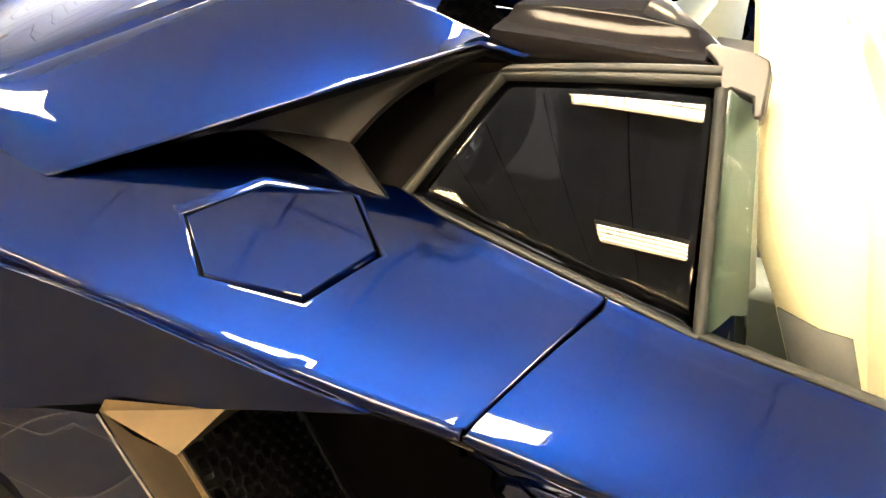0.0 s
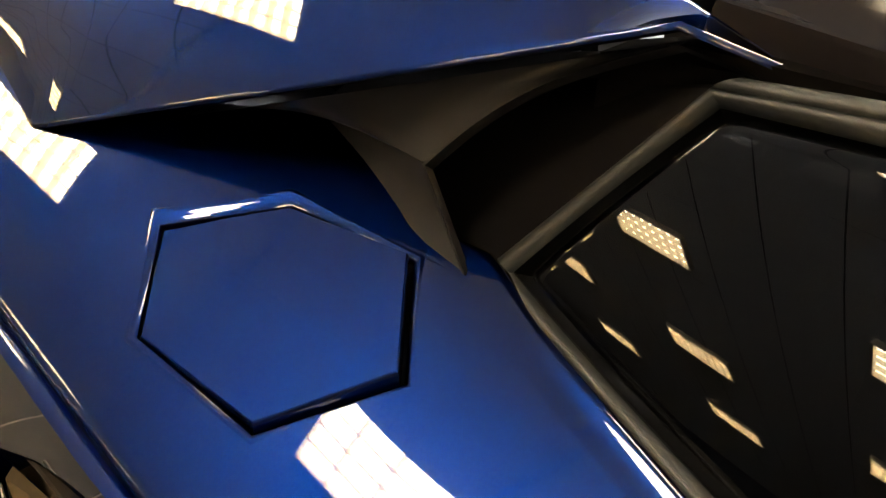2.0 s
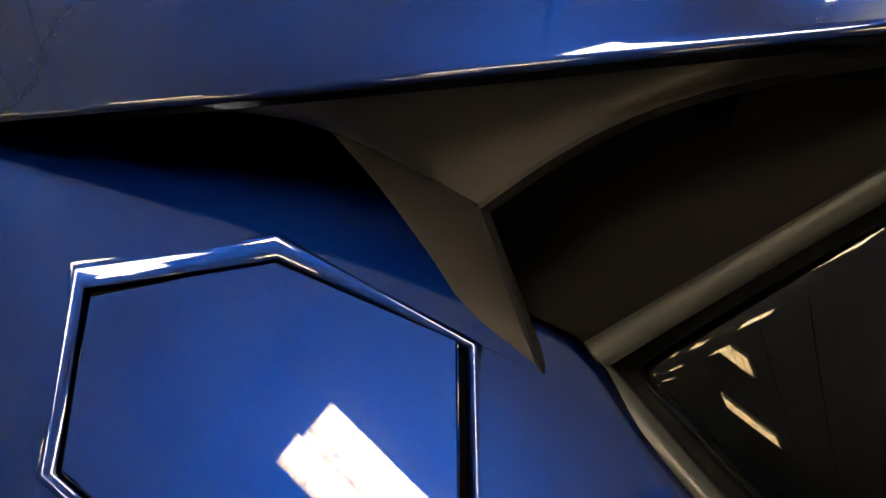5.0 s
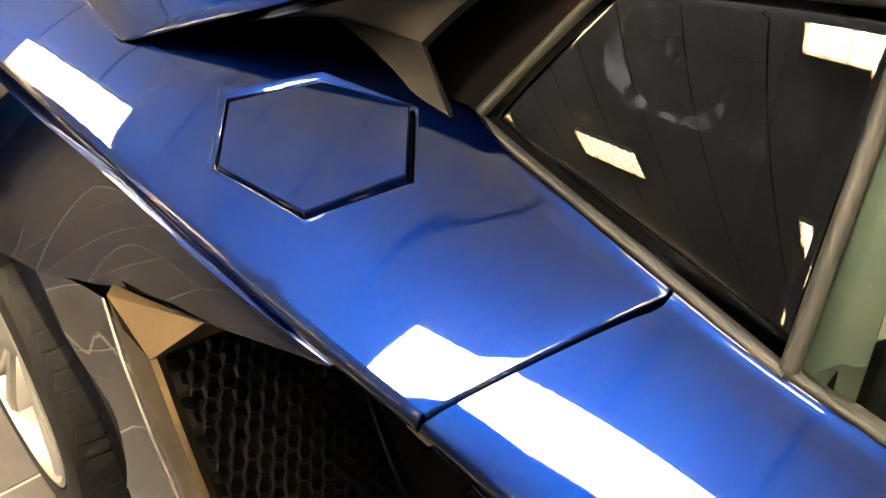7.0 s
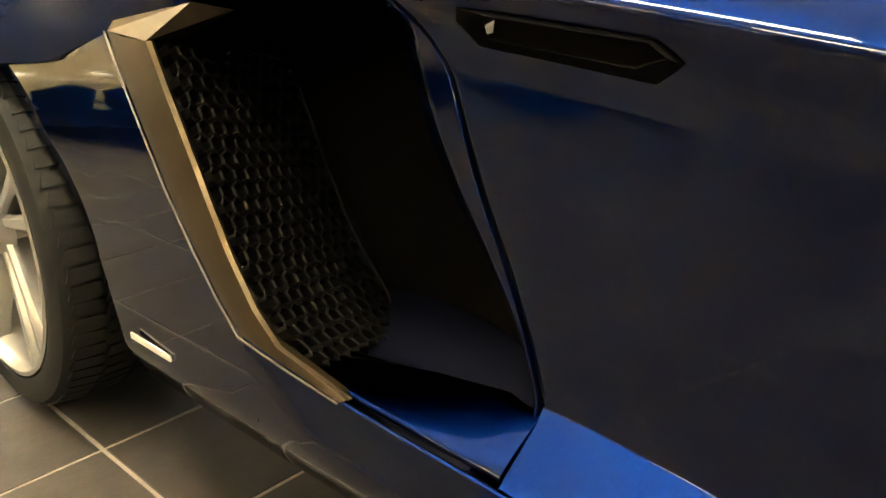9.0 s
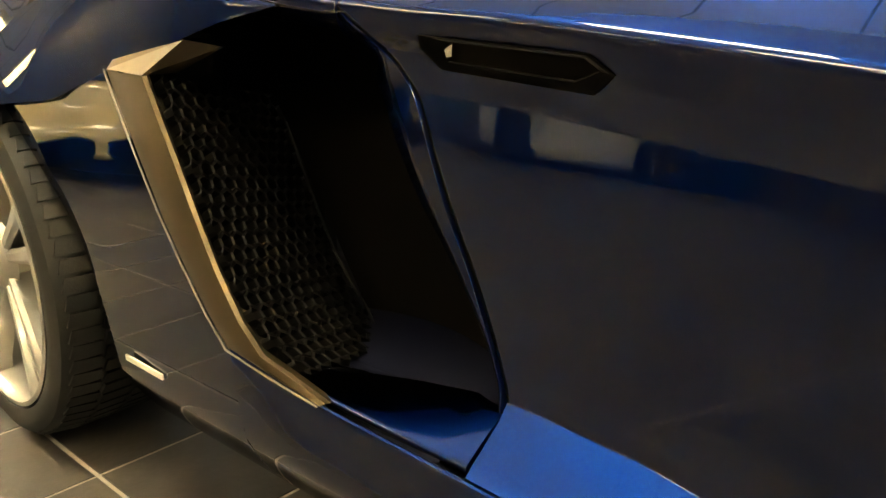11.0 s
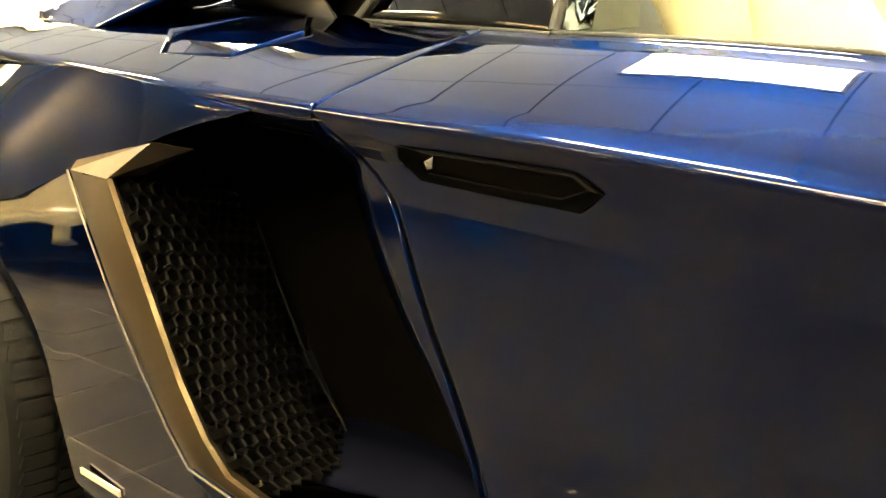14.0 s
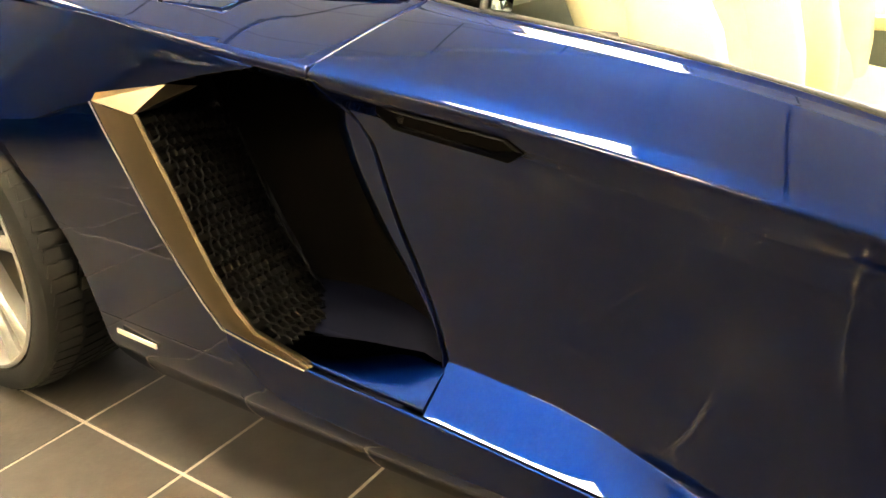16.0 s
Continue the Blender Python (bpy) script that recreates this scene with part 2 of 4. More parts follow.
def ring(outer, inner):
    """A flat ring between two outlines of the same count."""
    bm = bmesh.new()
    a, b = [bm.verts.new(p) for p in outer], [bm.verts.new(p) for p in inner]
    for i in range(len(a)):
        j = (i + 1) % len(a)
        bm.faces.new((a[i], a[j], b[j], b[i]))
    return bm


def stack(loops, cap=False):
    bm = bmesh.new()
    vs = [[bm.verts.new(p) for p in r] for r in loops]
    for a, b in zip(vs, vs[1:]):
        for i in range(len(a)):
            j = (i + 1) % len(a)
            bm.faces.new((a[i], a[j], b[j], b[i]))
    if cap:
        bm.faces.new(vs[-1])
    return bm


# ---- room ----
CAR_MID = 1.09          # the car's centre line
ROOM = (-8.5, 7.0, -12.5, 8.0, 3.1)
x0, x1, y0, y1, top = ROOM
tagged(part("ceiling", box_bm(x0, x1, y0, y1, top, top + 0.1), CEIL, smooth=False), "pale flat panelled showroom ceiling", "ceiling", kind="structure")
tagged(part("wall_south", box_bm(x0 - 0.2, x1 + 0.2, y0 - 0.2, y0, 0, top + 0.1), DARKWALL, smooth=False), "charcoal showroom wall", "wall", kind="structure")
tagged(part("wall_southwest", box_bm(x0 - 0.2, x0, y0, 1.6, 0, top + 0.1), BEIGE, smooth=False), "beige painted showroom wall", "wall", kind="structure")
bm = box_bm(x0 - 0.2, x0, 1.6, 2.4, 0, top + 0.1)
box_bm(x0 - 0.2, x0, 2.4, 7.6, 0, 0.3, bm)
box_bm(x0 - 0.2, x0, 2.4, 7.6, 2.6, top + 0.1, bm)
box_bm(x0 - 0.2, x0, 7.6, y1, 0, top + 0.1, bm)
tagged(part("wall_west", bm, WALL, smooth=False), "white showroom wall with a bright window", "wall", kind="structure")
tagged(part("backdrop_west", box_bm(x0 - 1.6, x0 - 1.55, 0.5, y1 + 1.0, -0.5, 4.5), DAY_W, smooth=False), "bright overexposed daylight outside", "backdrop", kind="structure")
win = thing("window_2", "bright side window with pale slim mullions", "window", kind="structure")
for yy in (2.43, 3.7, 5.0, 6.3, 7.57):
    part("mullion", box_bm(x0 - 0.13, x0 - 0.05, yy - 0.03, yy + 0.03, 0.3, 2.6), MULLION, win, smooth=False)
banner = thing("wall_banner", "orange and yellow printed banner hanging before a window", "banner")
by = 4.76
part("banner_sheet", box_bm(x0 + 0.04, x0 + 0.05, by, by + 0.76, 1.75, 2.75), ORANGE_PRINT, banner, "orange printed sheet", smooth=False)
part("banner_patch", box_bm(x0 + 0.052, x0 + 0.056, by + 0.765, by + 1.5, 1.95, 2.75), YELLOW_PRINT, banner, "yellow printed sheet", smooth=False)
for yy in (by + 0.1, by + 1.25):
    part("banner_cord", tube([(x0 + 0.045, yy, 2.77), (x0 + 0.045, yy, top)], 0.004, 6), MULLION, banner)
part("banner_bar", box_bm(x0 + 0.03, x0 + 0.06, by - 0.05, by + 1.4, 2.75, 2.78), MULLION, banner, smooth=False)
part("banner_mark", prism([(x0 + 0.051, by + 0.03, 1.9), (x0 + 0.051, by + 0.09, 2.5), (x0 + 0.051, by + 0.02, 2.7), (x0 + 0.051, by, 2.7), (x0 + 0.051, by, 1.9)], (0.003, 0, 0)), TYRE, banner, smooth=False)
part("banner_mark", prism([(x0 + 0.051, by + 0.2, 1.75), (x0 + 0.051, by + 0.32, 1.75), (x0 + 0.051, by + 0.29, 1.98), (x0 + 0.051, by + 0.23, 1.98)], (0.003, 0, 0)), TYRE, banner, smooth=False)
part("banner_mark", prism([(x0 + 0.051, by + 0.66, 1.95), (x0 + 0.051, by + 0.75, 1.95), (x0 + 0.051, by + 0.74, 2.7), (x0 + 0.051, by + 0.69, 2.7)], (0.003, 0, 0)), TYRE, banner, smooth=False)
tagged(part("wall_east", box_bm(x1, x1 + 0.2, y0, y1, 0, top + 0.1), DARKWALL, smooth=False), "charcoal showroom wall", "wall", kind="structure")
bm = box_bm(x0 - 0.2, x1 + 0.2, y1, y1 + 0.2, 0, 0.25)
box_bm(x0 - 0.2, x1 + 0.2, y1, y1 + 0.2, 2.8, top + 0.1, bm)
for a, b in ((x0 - 0.2, x0 + 0.4), (x1 - 0.4, x1 + 0.2)):
    box_bm(a, b, y1, y1 + 0.2, 0.25, 2.8, bm)
tagged(part("wall_north", bm, WALL, smooth=False), "white wall holding a wide shop window", "wall", kind="structure")
tagged(part("backdrop", box_bm(x0, x1, y1 + 1.5, y1 + 1.55, -0.5, 4.5), DAY, smooth=False), "bright overexposed daylight outside the shop window", "backdrop", kind="structure")
win = thing("window_1", "wide bright shop window with pale slim mullions", "window", kind="structure")
for i in range(8):
    xx = lerp(x0 + 0.4, x1 - 0.4, i / 7)
    part("mullion", box_bm(xx - 0.03, xx + 0.03, y1 + 0.05, y1 + 0.13, 0.25, 2.8), MULLION, win, smooth=False)

# ceiling joints and lights
MODULE, JX, JY = 0.62, -0.2, -1.0
bm = bmesh.new()
for i in range(-13, 12):
    xx = JX + MODULE * i
    box_bm(xx - 0.006, xx + 0.006, y0, y1, top - 0.003, top + 0.01, bm)
tagged(part("ceiling_joints", bm, JOINT, smooth=False), "dark straight joints between ceiling panels", "ceiling joint", kind="structure")
bm = bmesh.new()
for j in range(-18, 15):
    yy = JY + MODULE * j
    box_bm(x0, x1, yy - 0.004, yy + 0.004, top - 0.002, top + 0.01, bm)
tagged(part("ceiling_cross_joints", bm, FINE_JOINT, smooth=False), "fine cross joints between ceiling panels", "ceiling joint", kind="structure")


def ceiling_light():
    """A long lamp with a deep louvre of four by eight cells."""
    t = thing("ceiling_light", "lit rectangular ceiling light with a louvre grid", "ceiling light", group="ceiling lights")
    lx, ly, deep = 0.96, 0.48, 0.06
    part("frame", stack([[(sx * (lx / 2 + d), sy * (ly / 2 + d), z) for sx, sy in ((-1, -1), (1, -1), (1, 1), (-1, 1))] for d, z in ((0.018, 0.0), (0.018, -deep - 0.004), (0.0, -deep - 0.004), (0.0, 0.0))]), FRAME_W, t, smooth=False)
    part("diffuser", box_bm(-lx / 2, lx / 2, -ly / 2, ly / 2, -0.006, -0.004), LAMP, t, "glowing diffuser", smooth=False)
    for k in range(1, 8):
        x = lerp(-lx / 2, lx / 2, k / 8)
        part("louvre_blade", box_bm(x - 0.0006, x + 0.0006, -ly / 2, ly / 2, -deep, -0.007), LOUVRE, t, smooth=False)
    for k in range(1, 4):
        y = lerp(-ly / 2, ly / 2, k / 4)
        part("louvre_spine", box_bm(-lx / 2, lx / 2, y - 0.0006, y + 0.0006, -deep + 0.001, -0.0075), LOUVRE, t, smooth=False)
    return t


lamp = ceiling_light()
# a regular grid; the last two lamps are added only to brighten the white car
spots = [(0.52 + 2.72 * i, -0.54 + 2.48 * j) for i in range(-3, 3) for j in range(-2, 4)] + [(-4.92, -7.98), (-2.2, -7.98)]
lamp.location = (*spots[0], top)
for x, y in spots[1:]:
    copy_thing(lamp, pose(x, y, top))

# floor
PITCH, TX, TY, GAP = 0.315, 0.268, 0.079, 0.007
floor = tagged(part("floor", box_bm(x0, x1, y0, y1, -0.1, -0.0015), GROUT, smooth=False), "dark slate floor tiles with pale grout lines", "floor", kind="structure")

# ---- car: the run of its main lines; each gives (y, z) at x ----
SH = spline((-1.0, 0.19, 0.90), (-0.5, 0.14, 0.915), (0.0, 0.12, 0.905), (0.2, 0.124, 0.883), (0.4, 0.132, 0.855), (0.6, 0.143, 0.826),
            (0.8, 0.159, 0.795), (1.0, 0.176, 0.768), (1.2, 0.178, 0.746), (1.67, 0.18, 0.677), (2.0, 0.21, 0.62), (2.4, 0.27, 0.55))
WL = spline((0.73, 0.400, 0.884), (0.8, 0.378, 0.876), (0.9, 0.361, 0.861), (1.0, 0.344, 0.8487), (1.1, 0.332, 0.836), (1.3, 0.325, 0.812), (1.475, 0.322, 0.784), (1.645, 0.322, 0.745), (2.0, 0.35, 0.66), (2.4, 0.42, 0.57))
INNER = spline((-1.0, 0.33, 0.935), (-0.4, 0.28, 0.955), (0.15, 0.245, 0.931), (0.25, 0.236, 0.9175), (0.358, 0.232, 0.9035), (0.4, 0.3, 0.922), (0.46, 0.375, 0.94), (0.53, 0.4, 0.93), (0.6, 0.4, 0.917), (0.66, 0.393, 0.908), (0.7, 0.389, 0.9), (0.734, 0.399, 0.892),
               (0.8, 0.378, 0.8765), (0.9, 0.361, 0.861), (1.012, 0.342, 0.8475))
PTOP = spline((-1.0, 0.17, 0.85), (-0.5, 0.125, 0.885), (0.0, 0.115, 0.88), (0.3, 0.117, 0.854), (0.5, 0.124, 0.84), (0.65, 0.133, 0.816), (0.744, 0.146, 0.795), (0.832, 0.1625, 0.7755))
PLOW = spline((-1.0, 0.12, 0.60), (-0.6, 0.05, 0.58), (-0.3, 0.03, 0.66), (-0.05, 0.025, 0.70), (0.15, 0.035, 0.655), (0.35, 0.072, 0.663), (0.45, 0.094, 0.69), (0.55, 0.112, 0.715),
              (0.65, 0.126, 0.738), (0.75, 0.143, 0.761), (0.81, 0.157, 0.7705), (0.832, 0.161, 0.7745))
SHUT = spline((0.357, 1.134), (0.424, 1.114), (0.5, 1.082), (0.555, 1.056), (0.62, 1.033), (0.672, 1.015), (0.704, 0.994), (0.736, 0.957), (0.76, 0.936), (0.785, 0.928))
FACET = spline((0.36, 0.003), (0.41, 0.004), (0.46, 0.012), (0.52, 0.028), (0.58, 0.044), (0.64, 0.053), (0.686, 0.055), (0.7, 0.04), (0.715, 0.02), (0.78, 0.014))
SKIRT = spline((-0.6, 0.12, 0.30), (0.45, 0.085, 0.30), (0.784, 0.08, 0.38), (0.929, 0.10, 0.335), (1.15, 0.107, 0.317), (1.6, 0.112, 0.283), (2.4, 0.16, 0.25))
LEDGE = spline((0.85, 0.33, 0.325), (1.0, 0.25, 0.345), (1.134, 0.187, 0.359), (1.28, 0.187, 0.348), (1.37, 0.184, 0.333), (1.45, 0.178, 0.311), (1.53, 0.168, 0.292), (1.7, 0.146, 0.281), (2.4, 0.19, 0.25))

car = thing("sports_car", "metallic blue low roadster with bronze intake trim and black details", "car")
V3 = lambda x, yz: Vector((x, yz[0], yz[1]))


def smooth(t):
    t = min(max(t, 0), 1)
    return t * t * (3 - 2 * t)


def crowned(a, b, n, rise, over=0.0):
    """A run of points from a to b, bowed outwards (away from the car, and up) by rise."""
    up = Vector((0, -(b - a).z, (b - a).y)).normalized()
    return [a.lerp(b, i / n) + up * rise * 4 * (i / n) * (1 - i / n) for i in range(n + 1)]


def mirror(ob):
    """The same panel on the far side of the car."""
    o = ob.copy()
    scene.collection.objects.link(o)
    o.data = ob.data.copy()
    o.data.transform(Matrix.Translation((0, CAR_MID, 0)) @ Matrix.Diagonal((1, -1, 1, 1)) @ Matrix.Translation((0, -CAR_MID, 0)))
    o.data.flip_normals()
    return o


def bent(a, c, b, n=8):
    return [a * (1 - k / n) ** 2 + c * 2 * (k / n) * (1 - k / n) + b * (k / n) ** 2 for k in range(n + 1)]


RISE = spline((-1.0, 0.36), (-0.4, 0.40), (0.15, 0.45), (0.4, 0.49), (0.6, 0.51), (0.8, 0.506), (0.9, 0.535), (1.02, 0.59))


def panel_z(x, y):
    """Height of the crowned quarter panel."""
    sy, sz = SH(x)
    d = y - sy
    return sz + RISE(x)[0] * d - 0.58 * d * d


def inner_y(x):
    """The panel's inner edge, drawn on towards the window."""
    return INNER(x)[0] + 0.005 * smooth((x - 0.74) / 0.08)


both = []

# rear quarter panel, with the rolled edge of the shoulder
EDGE_ROUND = ((0.009, -0.0001), (0.0045, -0.0007), (0.0014, -0.0028), (0.0, -0.0068), (0.0008, -0.0125))


def rolled(a, b, n, rise, fold=0.0, slope=None):
    """The run of a panel from its outer edge a to its inner edge b: the outer edge rolled over, the inner one folded down along the window."""
    top_run = crowned(a, b, n, rise)
    slope = slope or (b.z - a.z) / (b.y - a.y)
    roll = [a + Vector((0, dy, dz + slope * dy)) for dy, dz in EDGE_ROUND][::-1]
    wide = (b - a).length
    up = Vector((0, -(b - a).z, (b - a).y)).normalized()
    lip = []
    for d, drop in ((0.0225, 0.0), (0.0213, 0.00025), (0.020, 0.0004), (0.010, 0.0008), (0.0, 0.0012)):
        t = 1 - d * min(1, wide / 0.17) / wide
        lip.append(a.lerp(b, t) + up * (rise * 4 * t * (1 - t) - drop * fold))
    return roll + top_run[1:n - 1] + lip


FOLD = ((0.002, 0.0005), (0.004, 0.0008), (0.006, 0.00085), (0.008, 0.0006), (0.0098, -0.0005), (0.013, -0.0045))
rows = []
for i in range(97):
    s = i / 96
    xl, xh = lerp(-1.0, 0.922, s), lerp(-1.0, 1.0045, s)
    a, b = V3(xl, SH(xl)), Vector((xh, inner_y(xh), panel_z(xh, inner_y(xh))))
    run = rolled(a, b, 24, 0.0, smooth((xh - 0.78) / 0.12), RISE(xl)[0])
    for k in range(5, len(run)):
        p = run[k]
        t = (p.y - a.y) / (b.y - a.y)
        run[k] = Vector((p.x, p.y, panel_z(p.x, p.y) + min(0, p.z - lerp(a.z, b.z, t))))
    rows.append([a + Vector((0, 0.022, -0.034)), a + Vector((0, 0.006, -0.022))] + run + [b + Vector((0, dy, dz)) for dy, dz in FOLD])
end = rows[-1]
for off in ((0.0014, 0, -0.0004), (0.0026, 0, -0.0015), (0.0033, 0, -0.0034), (0.0034, 0.001, -0.014)):
    rows.append([p + Vector(off) for p in end])
quarter_panel = part("quarter_panel", sheet(rows), BLUE, car, angle=50)
both.append(quarter_panel)

# door: shoulder, band with the handle, lower face
XF = 2.35


def door_profile(x):
    w, s, l = WL(x) + np.array((0.005, 0.0025)), SH(x), LEDGE(x)
    a, b = Vector((0, *w)), Vector((0, *s))
    run = [(w[0] + dy, w[1] + dz) for dy, dz in FOLD[::-1]] + [(p.y, p.z) for p in rolled(b, a, 12, 0.0045, 1.0)][::-1]
    sy, sz = s
    run += [(sy + 0.005, sz - 0.022), (sy + 0.0115, sz - 0.036), (sy + 0.017, sz - 0.046), (sy + 0.0195, sz - 0.052), (sy + 0.0205, sz - 0.06),
            (sy + 0.022, sz - 0.0835), (sy + 0.0223, sz - 0.087), (sy + 0.0221, sz - 0.089)]
    z_a, z_b = sz - 0.091, l[1] + 0.025
    o = Vector((0, SKIRT(x)[0] + 0.012, SKIRT(x)[1] - 0.002))
    ly, lz = max(l[0], o.y + 0.014), max(l[1] + 0.002, o.z + 0.003)
    lean = -0.094 * (z_a - z_b)
    fall = ly + 0.002 - (sy + 0.022) - lean
    for i in range(0, 12):
        t = i / 11
        run.append((sy + 0.022 + lean * t + fall * t * t, lerp(z_a, z_b, t)))
    run += [(ly, lz + 0.009), (ly - 0.0003, lz + 0.0068), (ly - 0.001, lz + 0.0056)]
    inner = Vector((0, ly - 0.002, lz + 0.0048))
    for i in range(7):
        p = inner.lerp(o, i / 6)
        run.append((p.y, p.z))
    run += [(o.y - 0.003, o.z - 0.0015), (o.y - 0.003, o.z - 0.012)]
    return run


rows = []
N = 50
for i in range(N + 1):
    s = (i / N) ** 1.3
    row = []
    n_prof = len(door_profile(1.2))
    for j in range(n_prof):
        rear = door_profile(lerp(0.936, 1.134, min(max((j - 25) / 20, 0), 1)))[j]
        if j <= 24:
            edge_y = WL(1.01)[0] + 0.005, SH(0.929)[0]
            xr = lerp(0.929, 1.0115, min(max((rear[0] - edge_y[1]) / (edge_y[0] - edge_y[1]), 0), 1))
        else:
            xr = SHUT(rear[1])[0] + 0.003
        x = lerp(xr, XF, s)
        y, z = door_profile(x)[j]
        row.append((x, y, z))
    rows.append(row)
rows.insert(0, [(x - 0.0015, y + 0.002, z - 0.003) for x, y, z in rows[0]])
rows.insert(0, [(x - 0.001, y + 0.006, z - 0.006) for x, y, z in rows[0]])
# black strip added under the shut line for the shade in the gap
part("shut_gap", sheet([[(lerp(0.915, 1.0, k / 10), lerp(SH(0.92)[0], INNER(1.0)[0], k / 10), lerp(SH(0.92)[1], INNER(1.0)[1], k / 10) - 0.014), (lerp(0.94, 1.03, k / 10), lerp(SH(0.92)[0], INNER(1.0)[0], k / 10), lerp(SH(0.92)[1], INNER(1.0)[1], k / 10) - 0.016)] for k in range(11)]), VOID, car, smooth=False)
door = part("door", sheet(rows), BLUE, car, "blue metallic door with a narrow sill ledge", angle=60)
both.append(door)

# sill ledge, cut by the shut line
rows = []
for i in range(25):
    x = lerp(0.80, 1.1335, i / 24)
    a, b = V3(x, SKIRT(x)) + Vector((0, 0.013, 0.003)), V3(x, LEDGE(max(x, 0.85)))
    b.y = min(b.y, 0.205)
    if b.y - a.y < 0.012:
        b = a + Vector((0, 0.012, 0.006))
    rows.append([a + Vector((0, 0.004, -0.012)), a + Vector((0, 0.0005, -0.004)), a + Vector((0, 0.002, -0.0005))] + crowned(a.lerp(b, 0.06), b, 6, 0.002) +
                [b + Vector((0, 0.006, -0.003)), b + Vector((0, 0.012, -0.02))])
rows.append([Vector(p) + Vector((0.001, 0, -0.006)) for p in rows[-1]])
ob = part("sill", sheet(rows), BLUE, car, angle=60)
both.append(ob)

# rear haunch over the wheel
rows = []
for i in range(61):
    x = lerp(-1.0, 0.832, i / 60)
    a, b = V3(x, PTOP(x)), V3(x, PLOW(x))
    run = crowned(b, a, 10, 0.001)
    rows.append([b + Vector((0, 0.02, -0.004))] + run + [a + Vector((0, 0.006, -0.0006)), a + Vector((0, 0.014, -0.004)), a + Vector((0, 0.034, -0.022))])
both.append(part("haunch", sheet(rows), BLUE, car, angle=60))

# lower fender with the wheel arch edge in front of the tyre
TO = spline((0.36, 0.79), (0.38, 0.772), (0.412, 0.744), (0.47, 0.698), (0.532, 0.653), (0.6, 0.610), (0.66, 0.565), (0.708, 0.521))
ARCH = spline((0.12, 0.47), (0.21, 0.448), (0.306, 0.425), (0.43, 0.382), (0.545, 0.29), (0.62, 0.20), (0.66, 0.12))


def side_y(x, z):
    """How far in the flank lies below the shoulder."""
    tuck = 0.9 * max(0, 0.26 - z) ** 1.5 * 2
    return 0.082 + 0.10 * max(0, z - 0.55) ** 1.2 + tuck - 0.05 * max(0, 0.45 - x) * min(1, max(0, (z - 0.4) / 0.15)) + 0.025 * max(0, x - 0.8)


rows = []
for i in range(37):
    z = lerp(0.135, 0.712, i / 36)
    xa = ARCH(min(z, 0.66))[0]
    xb = TO(z)[0] if z > 0.38 else 0.786
    row = []
    for j in range(13):
        x = lerp(xa, xb, j / 12)
        zz = min(z, PLOW(x)[1] - 0.003)
        row.append((x, side_y(x, zz), zz))
    rows.append([(row[0][0] - 0.004, row[0][1] + 0.05, row[0][2])] + row)
both.append(part("rear_fender", sheet(rows), BLUE, car))

rows = []
for i in range(51):
    x = lerp(0.786, XF, i / 50)
    y, z = SKIRT(x)
    run = [(x, y + 0.006, z - 0.016), (x, y + 0.0045, z - 0.004), (x, y + 0.0035, z - 0.0006), (x, y + 0.001, z), (x, y - 0.0015, z - 0.0012), (x, y - 0.004, z - 0.007)]
    for k in range(1, 9):
        zz = lerp(z - 0.011, 0.135, k / 8)
        run.append((x, lerp(y - 0.005, side_y(x, zz), smooth(k / 4)), zz))
    rows.append(run + [(x, 0.26, 0.125)])
both.append(part("side_skirt", sheet(rows), BLUE, car))

# bronze trim of the side intake
P = dict(tl=(0.521, 0.098, 0.708), tr=(0.673, 0.131, 0.742), inn=(0.639, 0.086, 0.701), k=(0.784, 0.079, 0.38), tip=(0.93, 0.10, 0.336))
TOP_ = [Vector(P["tl"]), Vector((0.565, 0.088, 0.66)), Vector((0.611, 0.082, 0.60)), Vector((0.653, 0.080, 0.532)), Vector((0.698, 0.079, 0.47)), Vector((0.744, 0.079, 0.412)), Vector((0.779, 0.080, 0.374)),
        Vector((0.85, 0.09, 0.354)), Vector(P["tip"])]
INN_ = [Vector(P["inn"]), Vector((0.671, 0.082, 0.65)), Vector((0.703, 0.079, 0.60)), Vector((0.737, 0.078, 0.535)), Vector((0.772, 0.077, 0.472)), Vector((0.810, 0.078, 0.415)), Vector((0.845, 0.081, 0.379)),
        Vector((0.90, 0.093, 0.356)), Vector((0.936, 0.103, 0.337))]
rows = []
for a, b in zip(TOP_, INN_):
    rows.append([a + Vector((0, 0.012, 0)), a + Vector((0, -0.002, 0)), a.lerp(b, 0.5) + Vector((0, -0.006, 0)), b, b + Vector((0.002, 0.006, 0)), b + Vector((-0.012, 0.016, 0))])
trim = part("intake_trim", sheet(rows), GOLD, car, "bronze gold satin intake surround", angle=30)
bm = bmesh.new()
tl, tr, inn = Vector(P["tl"]), Vector(P["tr"]), Vector(P["inn"])
q = [tl + Vector((0, -0.002, 0.0)), tl + Vector((0.004, 0.006, 0.012)), tr, tr + Vector((0.01, 0.05, -0.012)), inn + Vector((0, 0.05, 0)), inn]
v = [bm.verts.new(p) for p in q]
bm.faces.new((v[0], v[1], v[2], v[5]))
bm.faces.new((v[5], v[2], v[3], v[4]))
part("trim_cap", bm, GOLD, trim, smooth=False)
both += [trim]
line = [p + Vector((0.002, -0.007, 0.0)) for p in TOP_]
part("trim_edge", tube(line, 0.0014, 6), EDGE_M, trim, "thin bright edge")

